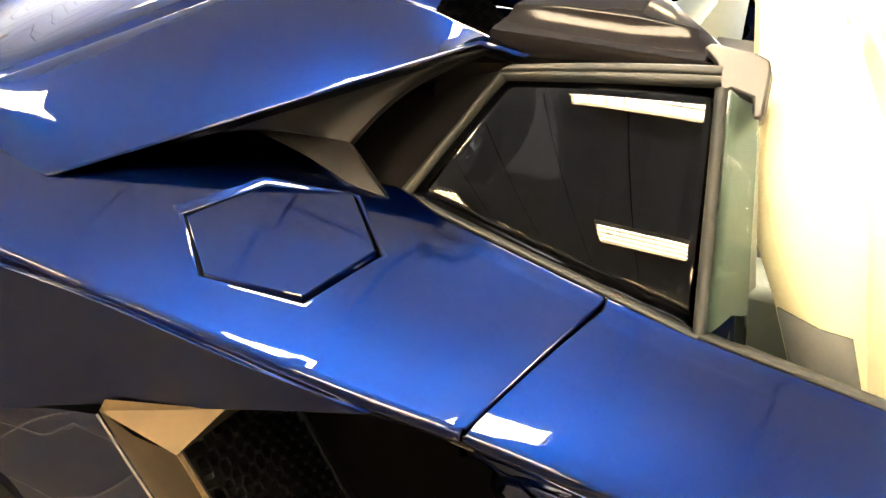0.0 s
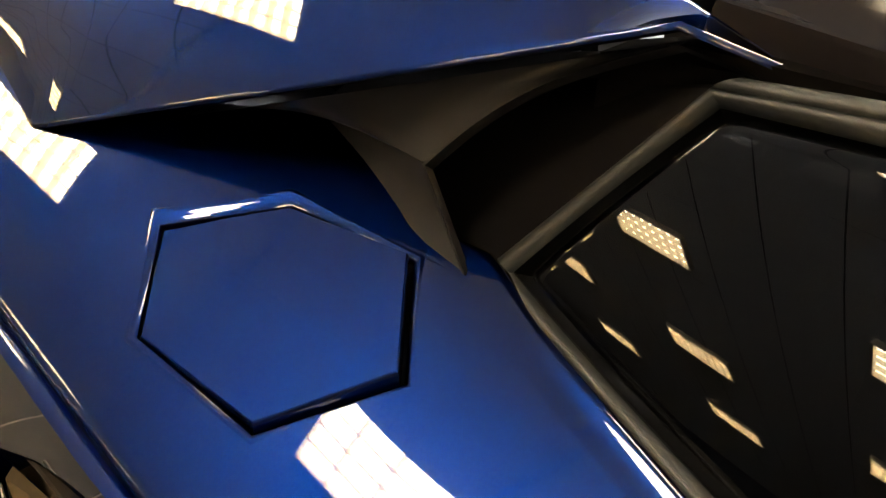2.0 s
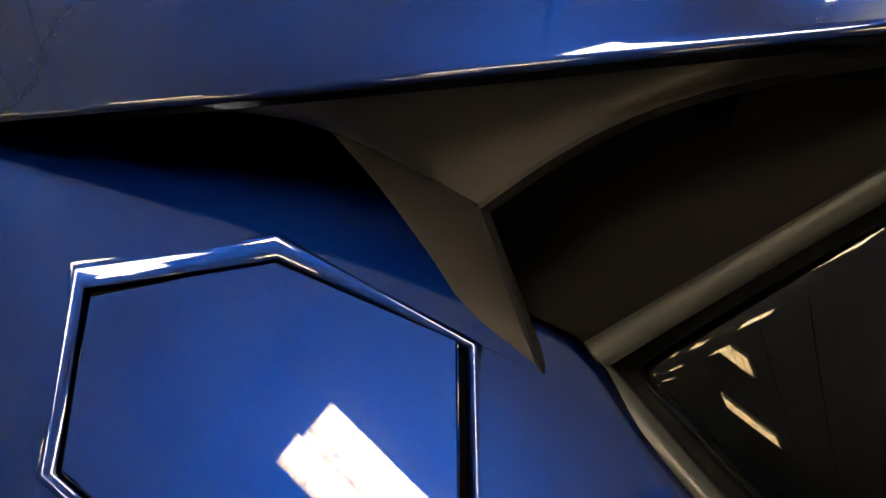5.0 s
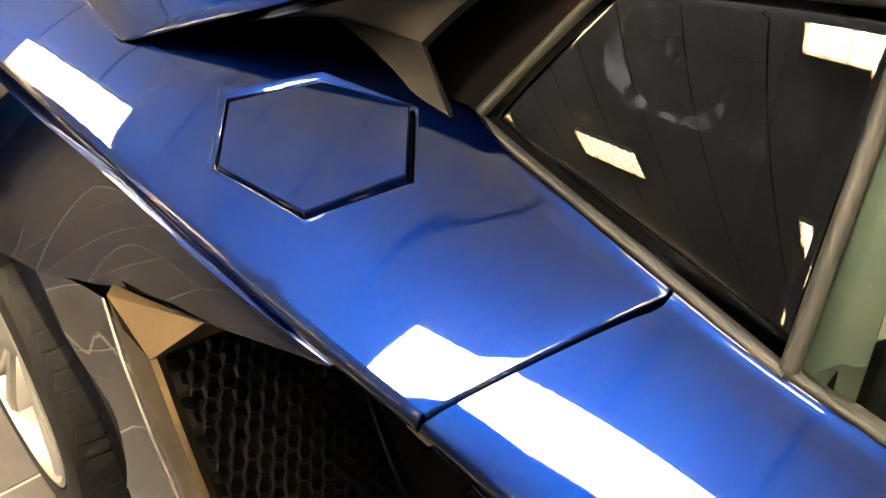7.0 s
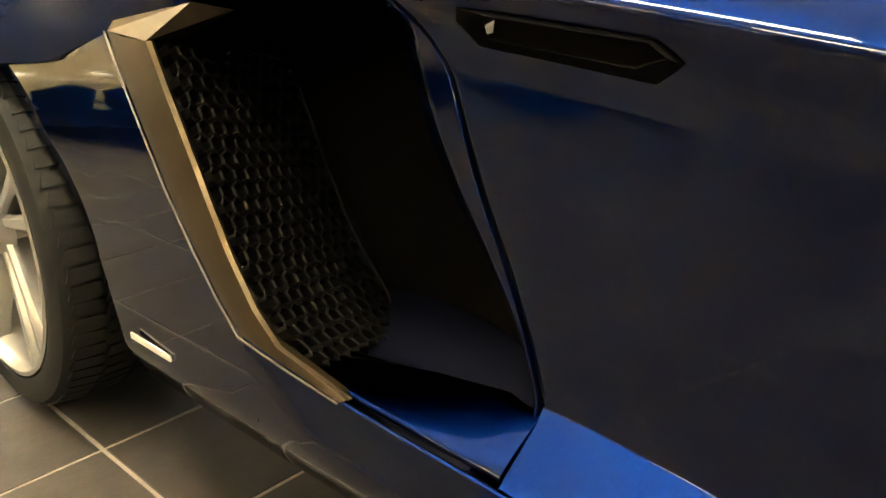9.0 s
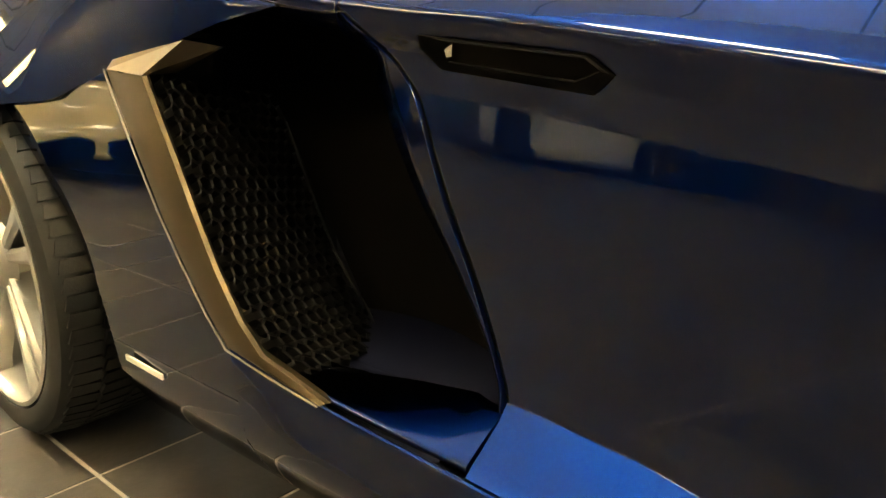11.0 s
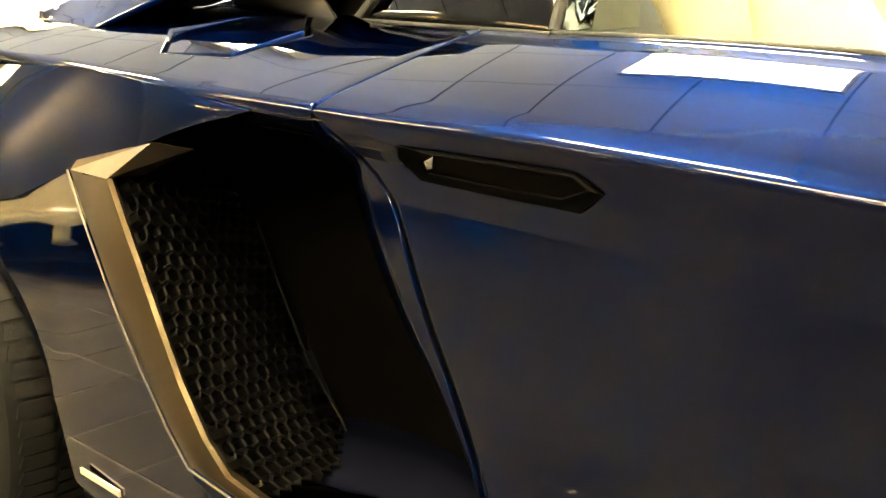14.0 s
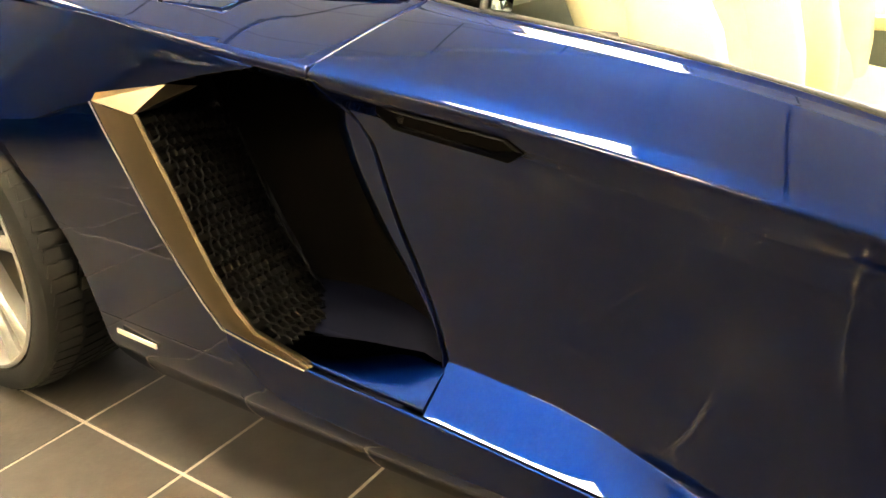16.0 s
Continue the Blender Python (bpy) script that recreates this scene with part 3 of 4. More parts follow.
# intake duct: inner wall beside the door, then floor and ramp coloured for shade
def on_door(x, z, out):
    prof = door_profile(x)
    for (ya, za), (yb, zb) in zip(prof[23:], prof[24:]):
        if zb <= z <= za:
            return Vector((x, lerp(ya, yb, (za - z) / (za - zb + 1e-9)) - out, z))
    return Vector((x, prof[-1][0] - out, z))


rows, deep = [], []
for i in range(41):
    z = lerp(0.32, 0.772, i / 40)
    xs = SHUT(max(z, 0.36))[0] - 0.001
    y = on_door(max(xs, 0.936), max(z, 0.362), 0).y
    w = FACET(max(z, 0.36))[0]
    rows.append([(xs, y + 0.012, z), (xs - 0.001, y + 0.003, z), (xs - 0.003, y, z), (xs - w * 0.5 - 0.002, y + w * 0.03, z), (xs - w - 0.002, y + w * 0.08, z), (xs - w - 0.0045, y + w * 0.08 + 0.0015, z),
                 (xs - w - 0.006, y + w * 0.08 + 0.005, z), (xs - w - 0.009, y + w * 0.08 + 0.018, z), (xs - w - 0.016, y + 0.04, z)])
    lip_end = Vector(rows[-1][-1]) + Vector((0.001, -0.002, 0))
    far_end = Vector((0.545 + (0.66 - z) * 0.591, 0.34, z))
    deep.append(bent(lip_end, Vector((lerp(lip_end.x, far_end.x, 0.28), 0.39, z)), far_end, 12))
both.append(part("duct_lip", sheet(rows), BLUE, car, "dark painted facet beside the side intake", angle=60))
both.append(part("duct_wall", sheet(deep), DUCT, car, "black inner wall of the side intake", angle=60))
rows = [[(x, SH(x)[0] + 0.02, SH(x)[1] - 0.035), (x, SH(x)[0] + 0.2, SH(x)[1] - 0.03), (x, 0.58, SH(x)[1] - 0.03)] for x in (0.4, 0.6, 0.8, 0.9, 0.96)]
part("duct_roof", sheet(rows), DUCT, car)
# floor and added ramp, their colour darkened for the duct's shade
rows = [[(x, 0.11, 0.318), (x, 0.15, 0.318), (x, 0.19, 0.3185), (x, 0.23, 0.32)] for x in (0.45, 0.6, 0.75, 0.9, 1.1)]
part("duct_floor", sheet(rows), SHADED_BLUE, car, "blue floor of the side intake with shade in its colour")
rows = [[(x, 0.23, 0.3205), (x, 0.28, 0.327), (x, 0.36, 0.345), (x, 0.45, 0.37)] for x in (0.45, 0.6, 0.75, 0.9, 1.1)]
part("duct_ramp", sheet(rows), SHADED_BLUE, car, "added ramp at the back of the side intake, coloured as shade")

# hexagonal mesh that runs from the trim into the duct
MESH_IN = Vector((-0.34, 0.91, -0.2))
MESH_EDGE = spline((0.0, 0.634, 0.11, 0.71), (0.30, 0.783, 0.094, 0.458), (0.375, 0.832, 0.098, 0.40), (0.43, 0.872, 0.112, 0.362), (0.455, 0.895, 0.125, 0.345))


def mesh_at(u, v):
    return Vector(MESH_EDGE(u)) + MESH_IN * v


across = (Vector(MESH_EDGE(0.3)) - Vector(MESH_EDGE(0.0))).cross(MESH_IN).normalized()
if across.x > 0:
    across = -across
cell, deep_v, bm = 0.0235, 0.25, bmesh.new()
for r in range(30):
    for c in range(15):
        u0, v0 = (r + 1.2) * cell * 0.866, (c + 0.5 * (r % 2) + 0.2) * cell
        if u0 > 0.448 or v0 > deep_v - 0.06 * max(0, u0 - 0.38) / 0.07:
            continue
        ringed = lambda f, back: [bm.verts.new(mesh_at(min(max(u0 + math.cos(radians(60 * k)) * cell * f, 0), 0.455), max(v0 + math.sin(radians(60 * k)) * cell * f, 0)) + across * back) for k in range(6)]
        loops = [ringed(0.577, 0.0), ringed(0.45, -0.002), ringed(0.42, 0.002), ringed(0.40, 0.014)]
        for lo, li in zip(loops, loops[1:]):
            for k in range(6):
                j = (k + 1) % 6
                bm.faces.new((lo[k], lo[j], li[j], li[k]))
part("intake_mesh", bm, MESHM, car, "black hexagonal mesh in the side intake", smooth=False)
# black sheet added behind the mesh as the shade deep in the duct
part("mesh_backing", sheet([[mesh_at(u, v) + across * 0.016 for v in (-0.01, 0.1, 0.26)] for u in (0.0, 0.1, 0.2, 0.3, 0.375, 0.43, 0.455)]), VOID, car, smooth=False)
part("duct_vane", tube([mesh_at(u, deep_v - 0.04 * max(0, (u - 0.36) / 0.06) ** 2) - across * 0.003 for u in (0.06, 0.12, 0.2, 0.28, 0.34, 0.37, 0.39, 0.405)], 0.0024, 6), SEAL, car, "thin raised edge of the intake mesh")

# door handle; a flat near-black plate stands for the shade of its recess
HANDLE_OUT = ((1.036, 0.737), (1.030, 0.725), (1.053, 0.702), (1.232, 0.681), (1.259, 0.699), (1.238, 0.717))
HANDLE_IN = ((1.082, 0.729), (1.068, 0.722), (1.068, 0.7105), (1.215, 0.694), (1.246, 0.703), (1.233, 0.7135))


def handle_loop(f, out):
    return [on_door(lerp(xo, xi, f), lerp(zo, zi, f), out) for (xo, zo), (xi, zi) in zip(HANDLE_OUT, HANDLE_IN)]


handle = part("door_handle", stack([handle_loop(0.0, -0.002), handle_loop(0.04, 0.0015), handle_loop(0.4, 0.0025), handle_loop(0.75, 0.005), handle_loop(0.9, 0.0055), handle_loop(1.0, 0.0045), handle_loop(1.03, 0.001)]), HANDLE_M, door, "black flush door handle surround", angle=30)
bm = bmesh.new()
bm.faces.new([bm.verts.new(p) for p in handle_loop(1.02, 0.0015)])
part("handle_recess", bm, DUCT, door, "flat near-black plate for the handle recess's shade", smooth=False)
part("handle_latch", prism([on_door(1.070, 0.7145, 0.004), on_door(1.072, 0.7225, 0.004), on_door(1.086, 0.7275, 0.004), on_door(1.078, 0.7155, 0.004)], (0, -0.003, 0)), CHROME, door, "small bright latch piece", smooth=False)

# fuel flap
HEX = [Vector(p) for p in ((0.530, 0.259, 0.879), (0.593, 0.336, 0.903), (0.701, 0.365, 0.887), (0.765, 0.305, 0.861), (0.719, 0.221, 0.841), (0.603, 0.199, 0.847))]
hc = sum(HEX, Vector()) / 6
nrm = Vector((0.13, -0.36, 0.92)).normalized()


UPPER_IN = Vector((0.006, -0.0045, 0))      # the flap's upper edge lies further in than its frame


def hexring(f, up):
    out = []
    for p in HEX:
        if p in HEX[:2]:
            p = p + UPPER_IN * min(max((1.05 - f) / 0.05, 0), 1)
        q = hc + (p - hc) * f * 0.995
        out.append(Vector((q.x, q.y, panel_z(q.x, q.y))) + nrm * up)
    return out


def flap_facets():
    """The flap's face: three shallow flat facets that meet in a raised point, with a rolled border."""
    base = np.linalg.lstsq(np.array([(p.x, p.y, 1) for p in hexring(1, 0)]), np.array([p.z for p in hexring(1, 0)]), rcond=None)[0]
    flat = lambda v: Vector((v.x, v.y))
    cross = lambda v: Vector((-v.y, v.x))
    rim = [flat(p) for p in hexring(0.954, 0)]
    top_, side = rim[0].lerp(rim[1], 0.5), rim[5].lerp(rim[0], 0.42)
    mid = rim[0].lerp(rim[3], 0.27)
    away = cross(rim[3] - mid).normalized()
    if away.dot(rim[2] - mid) < 0:
        away = -away
    along = (rim[3] - mid).normalized() * FLAP_TILT[2]
    tilt_b, tilt_c = along - away * FLAP_TILT[0], along + away * FLAP_TILT[1]
    pt, pl = cross(top_ - mid), cross(side - mid)
    t, u = np.linalg.solve(np.array([(pt.x, -pl.x), (pt.y, -pl.y)]), np.array(tilt_c - tilt_b))
    tilt_a = tilt_b + pt * float(t)
    height = lambda p: base @ (p.x, p.y, 1) + 0.001 + min(g.dot(p - mid) for g in (tilt_a, tilt_b, tilt_c))
    lift = lambda p, up=0.0: Vector((p.x, p.y, height(p) + up))
    outline = lambda f: [flat(p) for p in (lambda h: [h[0], h[0].lerp(h[1], 0.5), h[1], h[2], h[3], h[4], h[5], h[5].lerp(h[0], 0.42)])(hexring(f, 0))]
    bm = bmesh.new()
    loops = [[bm.verts.new(lift(p, up)) for p in outline(f)] for f, up in ((0.972, -0.014), (0.971, -0.0025), (0.964, -0.0007), (0.954, 0.0))]
    for a, b in zip(loops, loops[1:]):
        for i in range(8):
            bm.faces.new((a[i], a[(i + 1) % 8], b[(i + 1) % 8], b[i]))
    h, top_v = loops[-1], bm.verts.new(lift(mid))
    bm.faces.new((h[7], h[0], h[1], top_v))
    bm.faces.new((h[1], h[2], h[3], h[4], top_v))
    bm.faces.new((h[4], h[5], h[6], h[7], top_v))
    return bm


FLAP_TILT = (0.012, 0.040, 0.042)
flap = part("fuel_flap", flap_facets(), BLUE, car, "blue faceted hexagonal fuel filler flap", angle=0.6)
part("flap_frame", stack([hexring(1.09, -0.004), hexring(1.085, 0.0001), hexring(1.06, 0.0007), hexring(1.05, 0.0006), hexring(1.035, -0.0001), hexring(1.02, -0.0011), hexring(1.004, -0.0026), hexring(1.0, -0.0034), hexring(0.998, -0.009)]), BLUE, flap, angle=50)
part("flap_gap", stack([hexring(1.003, -0.010), hexring(0.94, -0.016)]), VOID, flap, smooth=False)

# engine cover side with its overhanging edge
EDGE = spline((-1.0, 0.35, 0.94), (-0.4, 0.29, 0.96), (0.15, 0.247, 0.934), (0.25, 0.237, 0.920), (0.358, 0.227, 0.9045), (0.805, 0.474, 1.06), (0.863, 0.516, 1.036))
def edge_at(x):
    if x <= 0.358:
        return EDGE(x)
    if x <= 0.805:
        s = (x - 0.358) / 0.447
        return np.array((lerp(0.227, 0.474, s) - 0.006 * math.sin(math.pi * s), lerp(0.9045, 1.06, s)))
    s = (x - 0.805) / 0.058
    return np.array((lerp(0.474, 0.516, s), lerp(1.06, 1.036, s)))


def cover_plane(x, y):
    """Height of the steep side of the engine cover."""
    return 0.9045 - 0.12 * (x - 0.358) + 0.79 * (y - 0.227)


def cover_top(x):
    """Upper end of the steep side: the joint with the middle panel, then the crest down to the tip."""
    if x < 0.53:
        y = max(0.255 + 0.66 * (x - 0.15), edge_at(x)[0] + 0.004)
        return Vector((x, y, max(cover_plane(x, y), edge_at(x)[1] + 0.002)))
    if x < 0.72:
        return Vector((x, 0.5058, cover_plane(x, 0.5058)))
    k = (x - 0.72) / 0.143
    return Vector((x, lerp(0.5058, 0.516, k), lerp(cover_plane(0.72, 0.5058), 1.036, k)))


xs = [lerp(0.12, 0.358, i / 10) for i in range(10)] + [lerp(0.358, 0.805, i / 24) for i in range(24)] + [0.805, 0.82, 0.834, 0.85, 0.863]
rows = []
for i, x in enumerate(xs):
    y, z = edge_at(x)
    lo, hi = Vector((x, y + 0.003, z + 0.0022)), cover_top(x)
    bow = 0.005 * min(1, (0.863 - x) / 0.2) * min(1, (hi - lo).length / 0.15)
    run = [(x, y + 0.06, z - 0.012), (x, y + 0.02, z - 0.007), (x, y + 0.004, z - 0.004), (x, y + 0.0006, z - 0.0022), (x, y + 0.0012, z + 0.0002)]
    run += [lo.lerp(hi, k / 14) + Vector((0, -0.62, 0.78)) * (bow + 0.005 * math.exp(-(max(0, x - 0.22) / 0.2) ** 2) * min(1, (hi - lo).length / 0.22) ** 2) * 4 * (k / 14) * (1 - k / 14) for k in range(15)]
    last = Vector(run[-1])
    run += [last + Vector((0, 0.002, 0.0006)), last + Vector((0, 0.004, -0.001)), last + Vector((0, 0.005, -0.016))]
    rows.append(run)
cover = part("engine_cover", sheet(rows), BLUE, car, "blue engine cover side with a sharp overhanging edge", angle=40)
both.append(cover)
rows = []
for i in range(41):
    x = lerp(-1.0, 0.73, i / 40)
    if x < 0.12:
        e = edge_at(x)
        start = Vector((x, e[0], e[1]))
    else:
        start = cover_top(x) + Vector((0, 0.009, 0.0))
    run = [start + Vector((0, 0.0, -0.014)), start + Vector((0, 0.0005, -0.001)), start + Vector((0, 0.002, 0.001))]
    for k in range(1, 13):
        yy = lerp(start.y + 0.002, CAR_MID, k / 12)
        d = yy - start.y
        run.append(Vector((x, yy, start.z + 0.5 * min(d, 0.3) - 0.6 * min(d, 0.3) ** 2 + 0.06 * max(0, d - 0.3))))
    rows.append(run)
both.append(part("cover_panel", sheet(rows), BLUE, car, "blue middle panel of the engine cover", angle=40))

# black air scoop behind the window
inmid, intip, wcor, wtop = Vector((0.675, 0.397, 0.943)), Vector((0.734, 0.382, 0.890)), Vector((0.735, 0.411, 0.889)), Vector((0.825, 0.487, 1.026))
peak, rim_end = Vector((0.804, 0.480, 1.047)), Vector((0.858, 0.519, 1.024))
crease_end = Vector((0.47, 0.415, 0.957))


def scoop_rim(s):
    """The run of the scoop's ridge: the crease that comes out from under the cover, then the rim of the mouth up to its peak."""
    if s < 0.35:
        return crease_end.lerp(inmid, s / 0.35)
    k = (s - 0.35) / 0.65
    return inmid.lerp(peak, k) + Vector((-0.014, 0.002, 0.007)) * math.sin(math.pi * k)


FIN_FOOT = spline((0.44, 0.41), (0.555, 0.40), (0.6, 0.395), (0.63, 0.39), (0.66, 0.384), (0.69, 0.378), (0.734, 0.382))
STEPS = [i / 28 for i in range(29)]
rows = []
for s in STEPS:
    a = scoop_rim(s)
    x = lerp(0.47, 0.80, s)
    e = edge_at(x)
    b = Vector((x, e[0] + 0.024, e[1] - 0.014))
    gap = (b - a).length
    rows.append(bent(a, a.lerp(b, 0.45) + Vector((-0.35, 0.25, -0.35)) * gap * 0.5, b))
scoop = part("air_scoop", sheet(rows), PLASTIC, car, "black satin air scoop behind the window", angle=50)
rows = []
for i in range(17):
    s = i / 16
    a = inmid.lerp(crease_end, s)
    x = lerp(0.734, 0.44, s)
    y = FIN_FOOT(x)[0]
    b = Vector((x, y, panel_z(x, min(y, INNER(x)[0])) - 0.001)) if i else intip.copy()
    rows.append(bent(a, a.lerp(b, 0.5) + Vector((0, 0.006, -0.004)), b, 6))
part("scoop_fin", sheet(rows), PLASTIC, scoop, angle=50)
rim = [intip, intip.lerp(inmid, 0.5), inmid] + [scoop_rim(s) for s in STEPS if s > 0.36] + [peak.lerp(rim_end, 0.5) + Vector((0, 0, 0.001)), rim_end]
rows = []
for p in rim:
    rows.append([p + Vector((-0.002, -0.0005, 0.0005)), p + Vector((0.0015, -0.001, 0.001)), p + Vector((0.003, 0.002, -0.0015)), p + Vector((0.002, 0.006, -0.005))])
part("scoop_rim", sheet(rows), PLASTIC, scoop, "rounded rim of the scoop's mouth", angle=70)
mouth = [p + Vector((0.001, 0.005, -0.004)) for p in rim] + [wtop + Vector((0.02, 0.012, 0.004))] + [wtop.lerp(wcor, k / 5) + Vector((0.003, 0.002, -0.001)) for k in range(6)] + [wcor.lerp(intip, 0.6) + Vector((0, 0, -0.003))]
loops = []
for k, (back, size) in enumerate(((0.0, 1.0), (0.02, 0.99), (0.07, 0.95), (0.16, 0.88), (0.30, 0.8))):
    mid = sum(mouth, Vector()) / len(mouth)
    loops.append([mid + (p - mid) * size + Vector((-1, 0.22, -0.34)) * back for p in mouth])
part("scoop_duct", stack(loops, True), DUCT, scoop, "black inside of the scoop", angle=60)

# quarter window, seals, pillar
p_pil_b, p_pil_t = Vector((1.107, 0.348, 0.841)), Vector((1.068, 0.499, 1.043))
gl = [Vector((0.752, 0.408, 0.889)), Vector((0.833, 0.490, 1.015)), p_pil_t, p_pil_b]
def pane(corners, n=8, bow=0.006):
    a, b, c, d = [Vector(p) for p in corners]
    out = (b - a).cross(d - a).normalized()
    if out.y > 0:
        out = -out
    return sheet([[a.lerp(d, i / n).lerp(b.lerp(c, i / n), j / n) + out * bow * 16 * (i / n) * (1 - i / n) * (j / n) * (1 - j / n) for j in range(n + 1)] for i in range(n + 1)])
GLASS_MID, GLASS_N = Vector((0.94, 0.43625, 0.947)), Vector((-0.052, -0.8093, 0.5851)).normalized()
GLASS_X = (Vector((1, 0, 0)) - GLASS_N * GLASS_N.x).normalized()
GLASS_Y = GLASS_N.cross(GLASS_X)


def quarter_pane(n=16, m=12):
    """The pane: bowed a little both ways."""
    rows = []
    for i in range(n + 1):
        a = gl[0].lerp(gl[3], i / n)
        b = gl[1].lerp(gl[2], i / n)
        row = []
        for j in range(m + 1):
            d = a.lerp(b, j / m) - GLASS_MID
            u, v = d.dot(GLASS_X), d.dot(GLASS_Y)
            sag = 0.0165 * u - 0.018 * v + 0.257 * u * u + 0.566 * v * v
            row.append(GLASS_MID + GLASS_X * u + GLASS_Y * v + GLASS_N * (0.004 - sag))
        rows.append(row)
    return sheet(rows)


part("quarter_glass", quarter_pane(), TINTED, car, "dark tinted fixed quarter window", thick=0.004)
def strip(pa, pb, up):
    """A moulded strip with a rounded top between two runs of points."""
    rows = []
    for a, b in zip(pa, pb):
        a, b = Vector(a), Vector(b)
        m = a.lerp(b, 0.5)
        rows.append([a - Vector(up) * 0.8, a, a.lerp(b, 0.25) + Vector(up) * 0.8, m + Vector(up), a.lerp(b, 0.75) + Vector(up) * 0.8, b, b - Vector(up) * 0.8])
    return sheet(rows)
UPN = Vector((0, -0.6, 0.5)) * 0.0055
lower_a = [Vector((0.735, 0.405, 0.882))] + [gl[0].lerp(gl[3], k / 8) + Vector((0, -0.010, -0.004)) for k in range(9)]
lower_b = [Vector((0.748, 0.410, 0.893))] + [gl[0].lerp(gl[3], k / 8) + Vector((0, 0.004, -0.001)) for k in range(9)]
part("lower_seal", strip(lower_a, lower_b, UPN), SEAL, car, "grey rubber window seal", angle=70)
part("rear_seal", strip([wcor.lerp(wtop, i / 6) for i in range(7)], [gl[0].lerp(gl[1], i / 6) for i in range(7)], UPN), SEAL, car, angle=70)
ru = [wtop.lerp(Vector((1.064, 0.508, 1.0525)), i / 6) + Vector((0, 0.002, 0.002)) * math.sin(math.pi * i / 6) for i in range(7)]
rl = [gl[1].lerp(p_pil_t, i / 6) for i in range(7)]
part("upper_seal", strip(ru, rl, UPN), SEAL, car, angle=70)
ru2 = [p + Vector((0.012 * (1 - i / 6), 0.010, 0.0075)) for i, p in enumerate(ru)]
part("roof_gutter", strip(ru2, ru, UPN * 0.7), SEAL, car, angle=70)
part("pillar", strip([p_pil_b + Vector((-0.006, -0.004, 0)), p_pil_t + Vector((-0.006, -0.004, 0))], [p_pil_b + Vector((0.007, -0.002, 0)), p_pil_t + Vector((0.007, -0.002, 0))], UPN * 0.9), SEAL, car, angle=70)
part("deflector_glass", pane([p_pil_b + Vector((-0.002, 0.004, 0)), p_pil_t + Vector((-0.002, 0.004, -0.002)), (1.109, 0.492, 1.03), (1.152, 0.346, 0.842)], 3, 0), GREEN_GLASS, car, "narrow grey-green glass strip", thick=0.003)

part("pillar_trim", sheet([[Vector((1.113, 0.353, 0.838)).lerp(Vector((1.145, 0.452, 0.846)), k / 4) for k in range(5)], [Vector((1.076, 0.503, 1.040)).lerp(Vector((1.098, 0.565, 1.035)), k / 4) for k in range(5)]]), TRIMGREY, car, "grey-green inner trim of the pillar", thick=0.004)

# door top seal ahead of the pillar and inner door
fa = [V3(x, WL(x)) + Vector((0, 0.010, 0.003)) for x in (1.106, 1.2, 1.4, 1.6, 1.8, 2.0, 2.2, 2.35)]
fb = [p + Vector((0, 0.015, 0.004)) for p in fa]
part("belt_seal", strip(fa, fb, UPN), SEAL, door, "grey rubber belt seal", angle=70)
rows = [[p, p + Vector((0, 0.02, -0.02)), p + Vector((0, 0.05, -0.10)), p + Vector((0, 0.05, -0.4))] for p in fb]
lining = part("door_lining", sheet(rows), TRIMGREY, door, "grey inner door lining", angle=60)

# roof hoop, black
rows = []
for x, dz in ((0.80, 0.0), (0.86, 0.022), (0.95, 0.024), (1.05, 0.016), (1.095, 0.008), (1.105, -0.006)):
    ye = lerp(0.515, 0.53, (x - 0.8) / 0.3)
    ze = 1.062 - 0.03 * (x - 0.8)
    row = [(x, ye + 0.02, ze - 0.028), (x, ye, ze - 0.018), (x, ye, ze - 0.002), (x, ye + 0.003, ze + 0.002), (x, ye + 0.008, ze + 0.003), (x, ye + 0.06, ze + dz * 0.1 + 0.005), (x, ye + 0.075, ze + dz * 0.25 + 0.012),
           (x, ye + 0.08, ze + dz * 0.3 + 0.013), (x, ye + 0.2, ze + dz * 0.6 + 0.018), (x, CAR_MID, ze + dz + 0.03)]
    row = [(px - max(0, px - 0.95) * min(1, max(0, py - ye - 0.01) / 0.15), py, pz) for px, py, pz in row]
    rows.append(row)
hoop = part("roof_hoop", sheet(rows), HOOP, car, "black roof hoop", angle=40)
both.append(hoop)
bracket = [(1.039, 0.53, 1.073), (1.046, 0.534, 1.078), (1.093, 0.529, 1.075), (1.107, 0.525, 1.071), (1.111, 0.518, 1.063), (1.114, 0.486, 1.026), (1.111, 0.483, 1.022), (1.104, 0.483, 1.022),
           (1.10, 0.497, 1.038), (1.077, 0.502, 1.042), (1.07, 0.499, 1.038), (1.064, 0.499, 1.038), (1.056, 0.519, 1.061)]
part("hoop_end", prism(bracket, (0.002, 0.028, -0.02)), BRACKET, hoop, "grey rounded end bracket", bevel=0.004)

for o in list(both):
    m_ = mirror(o)
    m_.name = o.name.split(".")[0]
    if o is door:
        far_door = m_
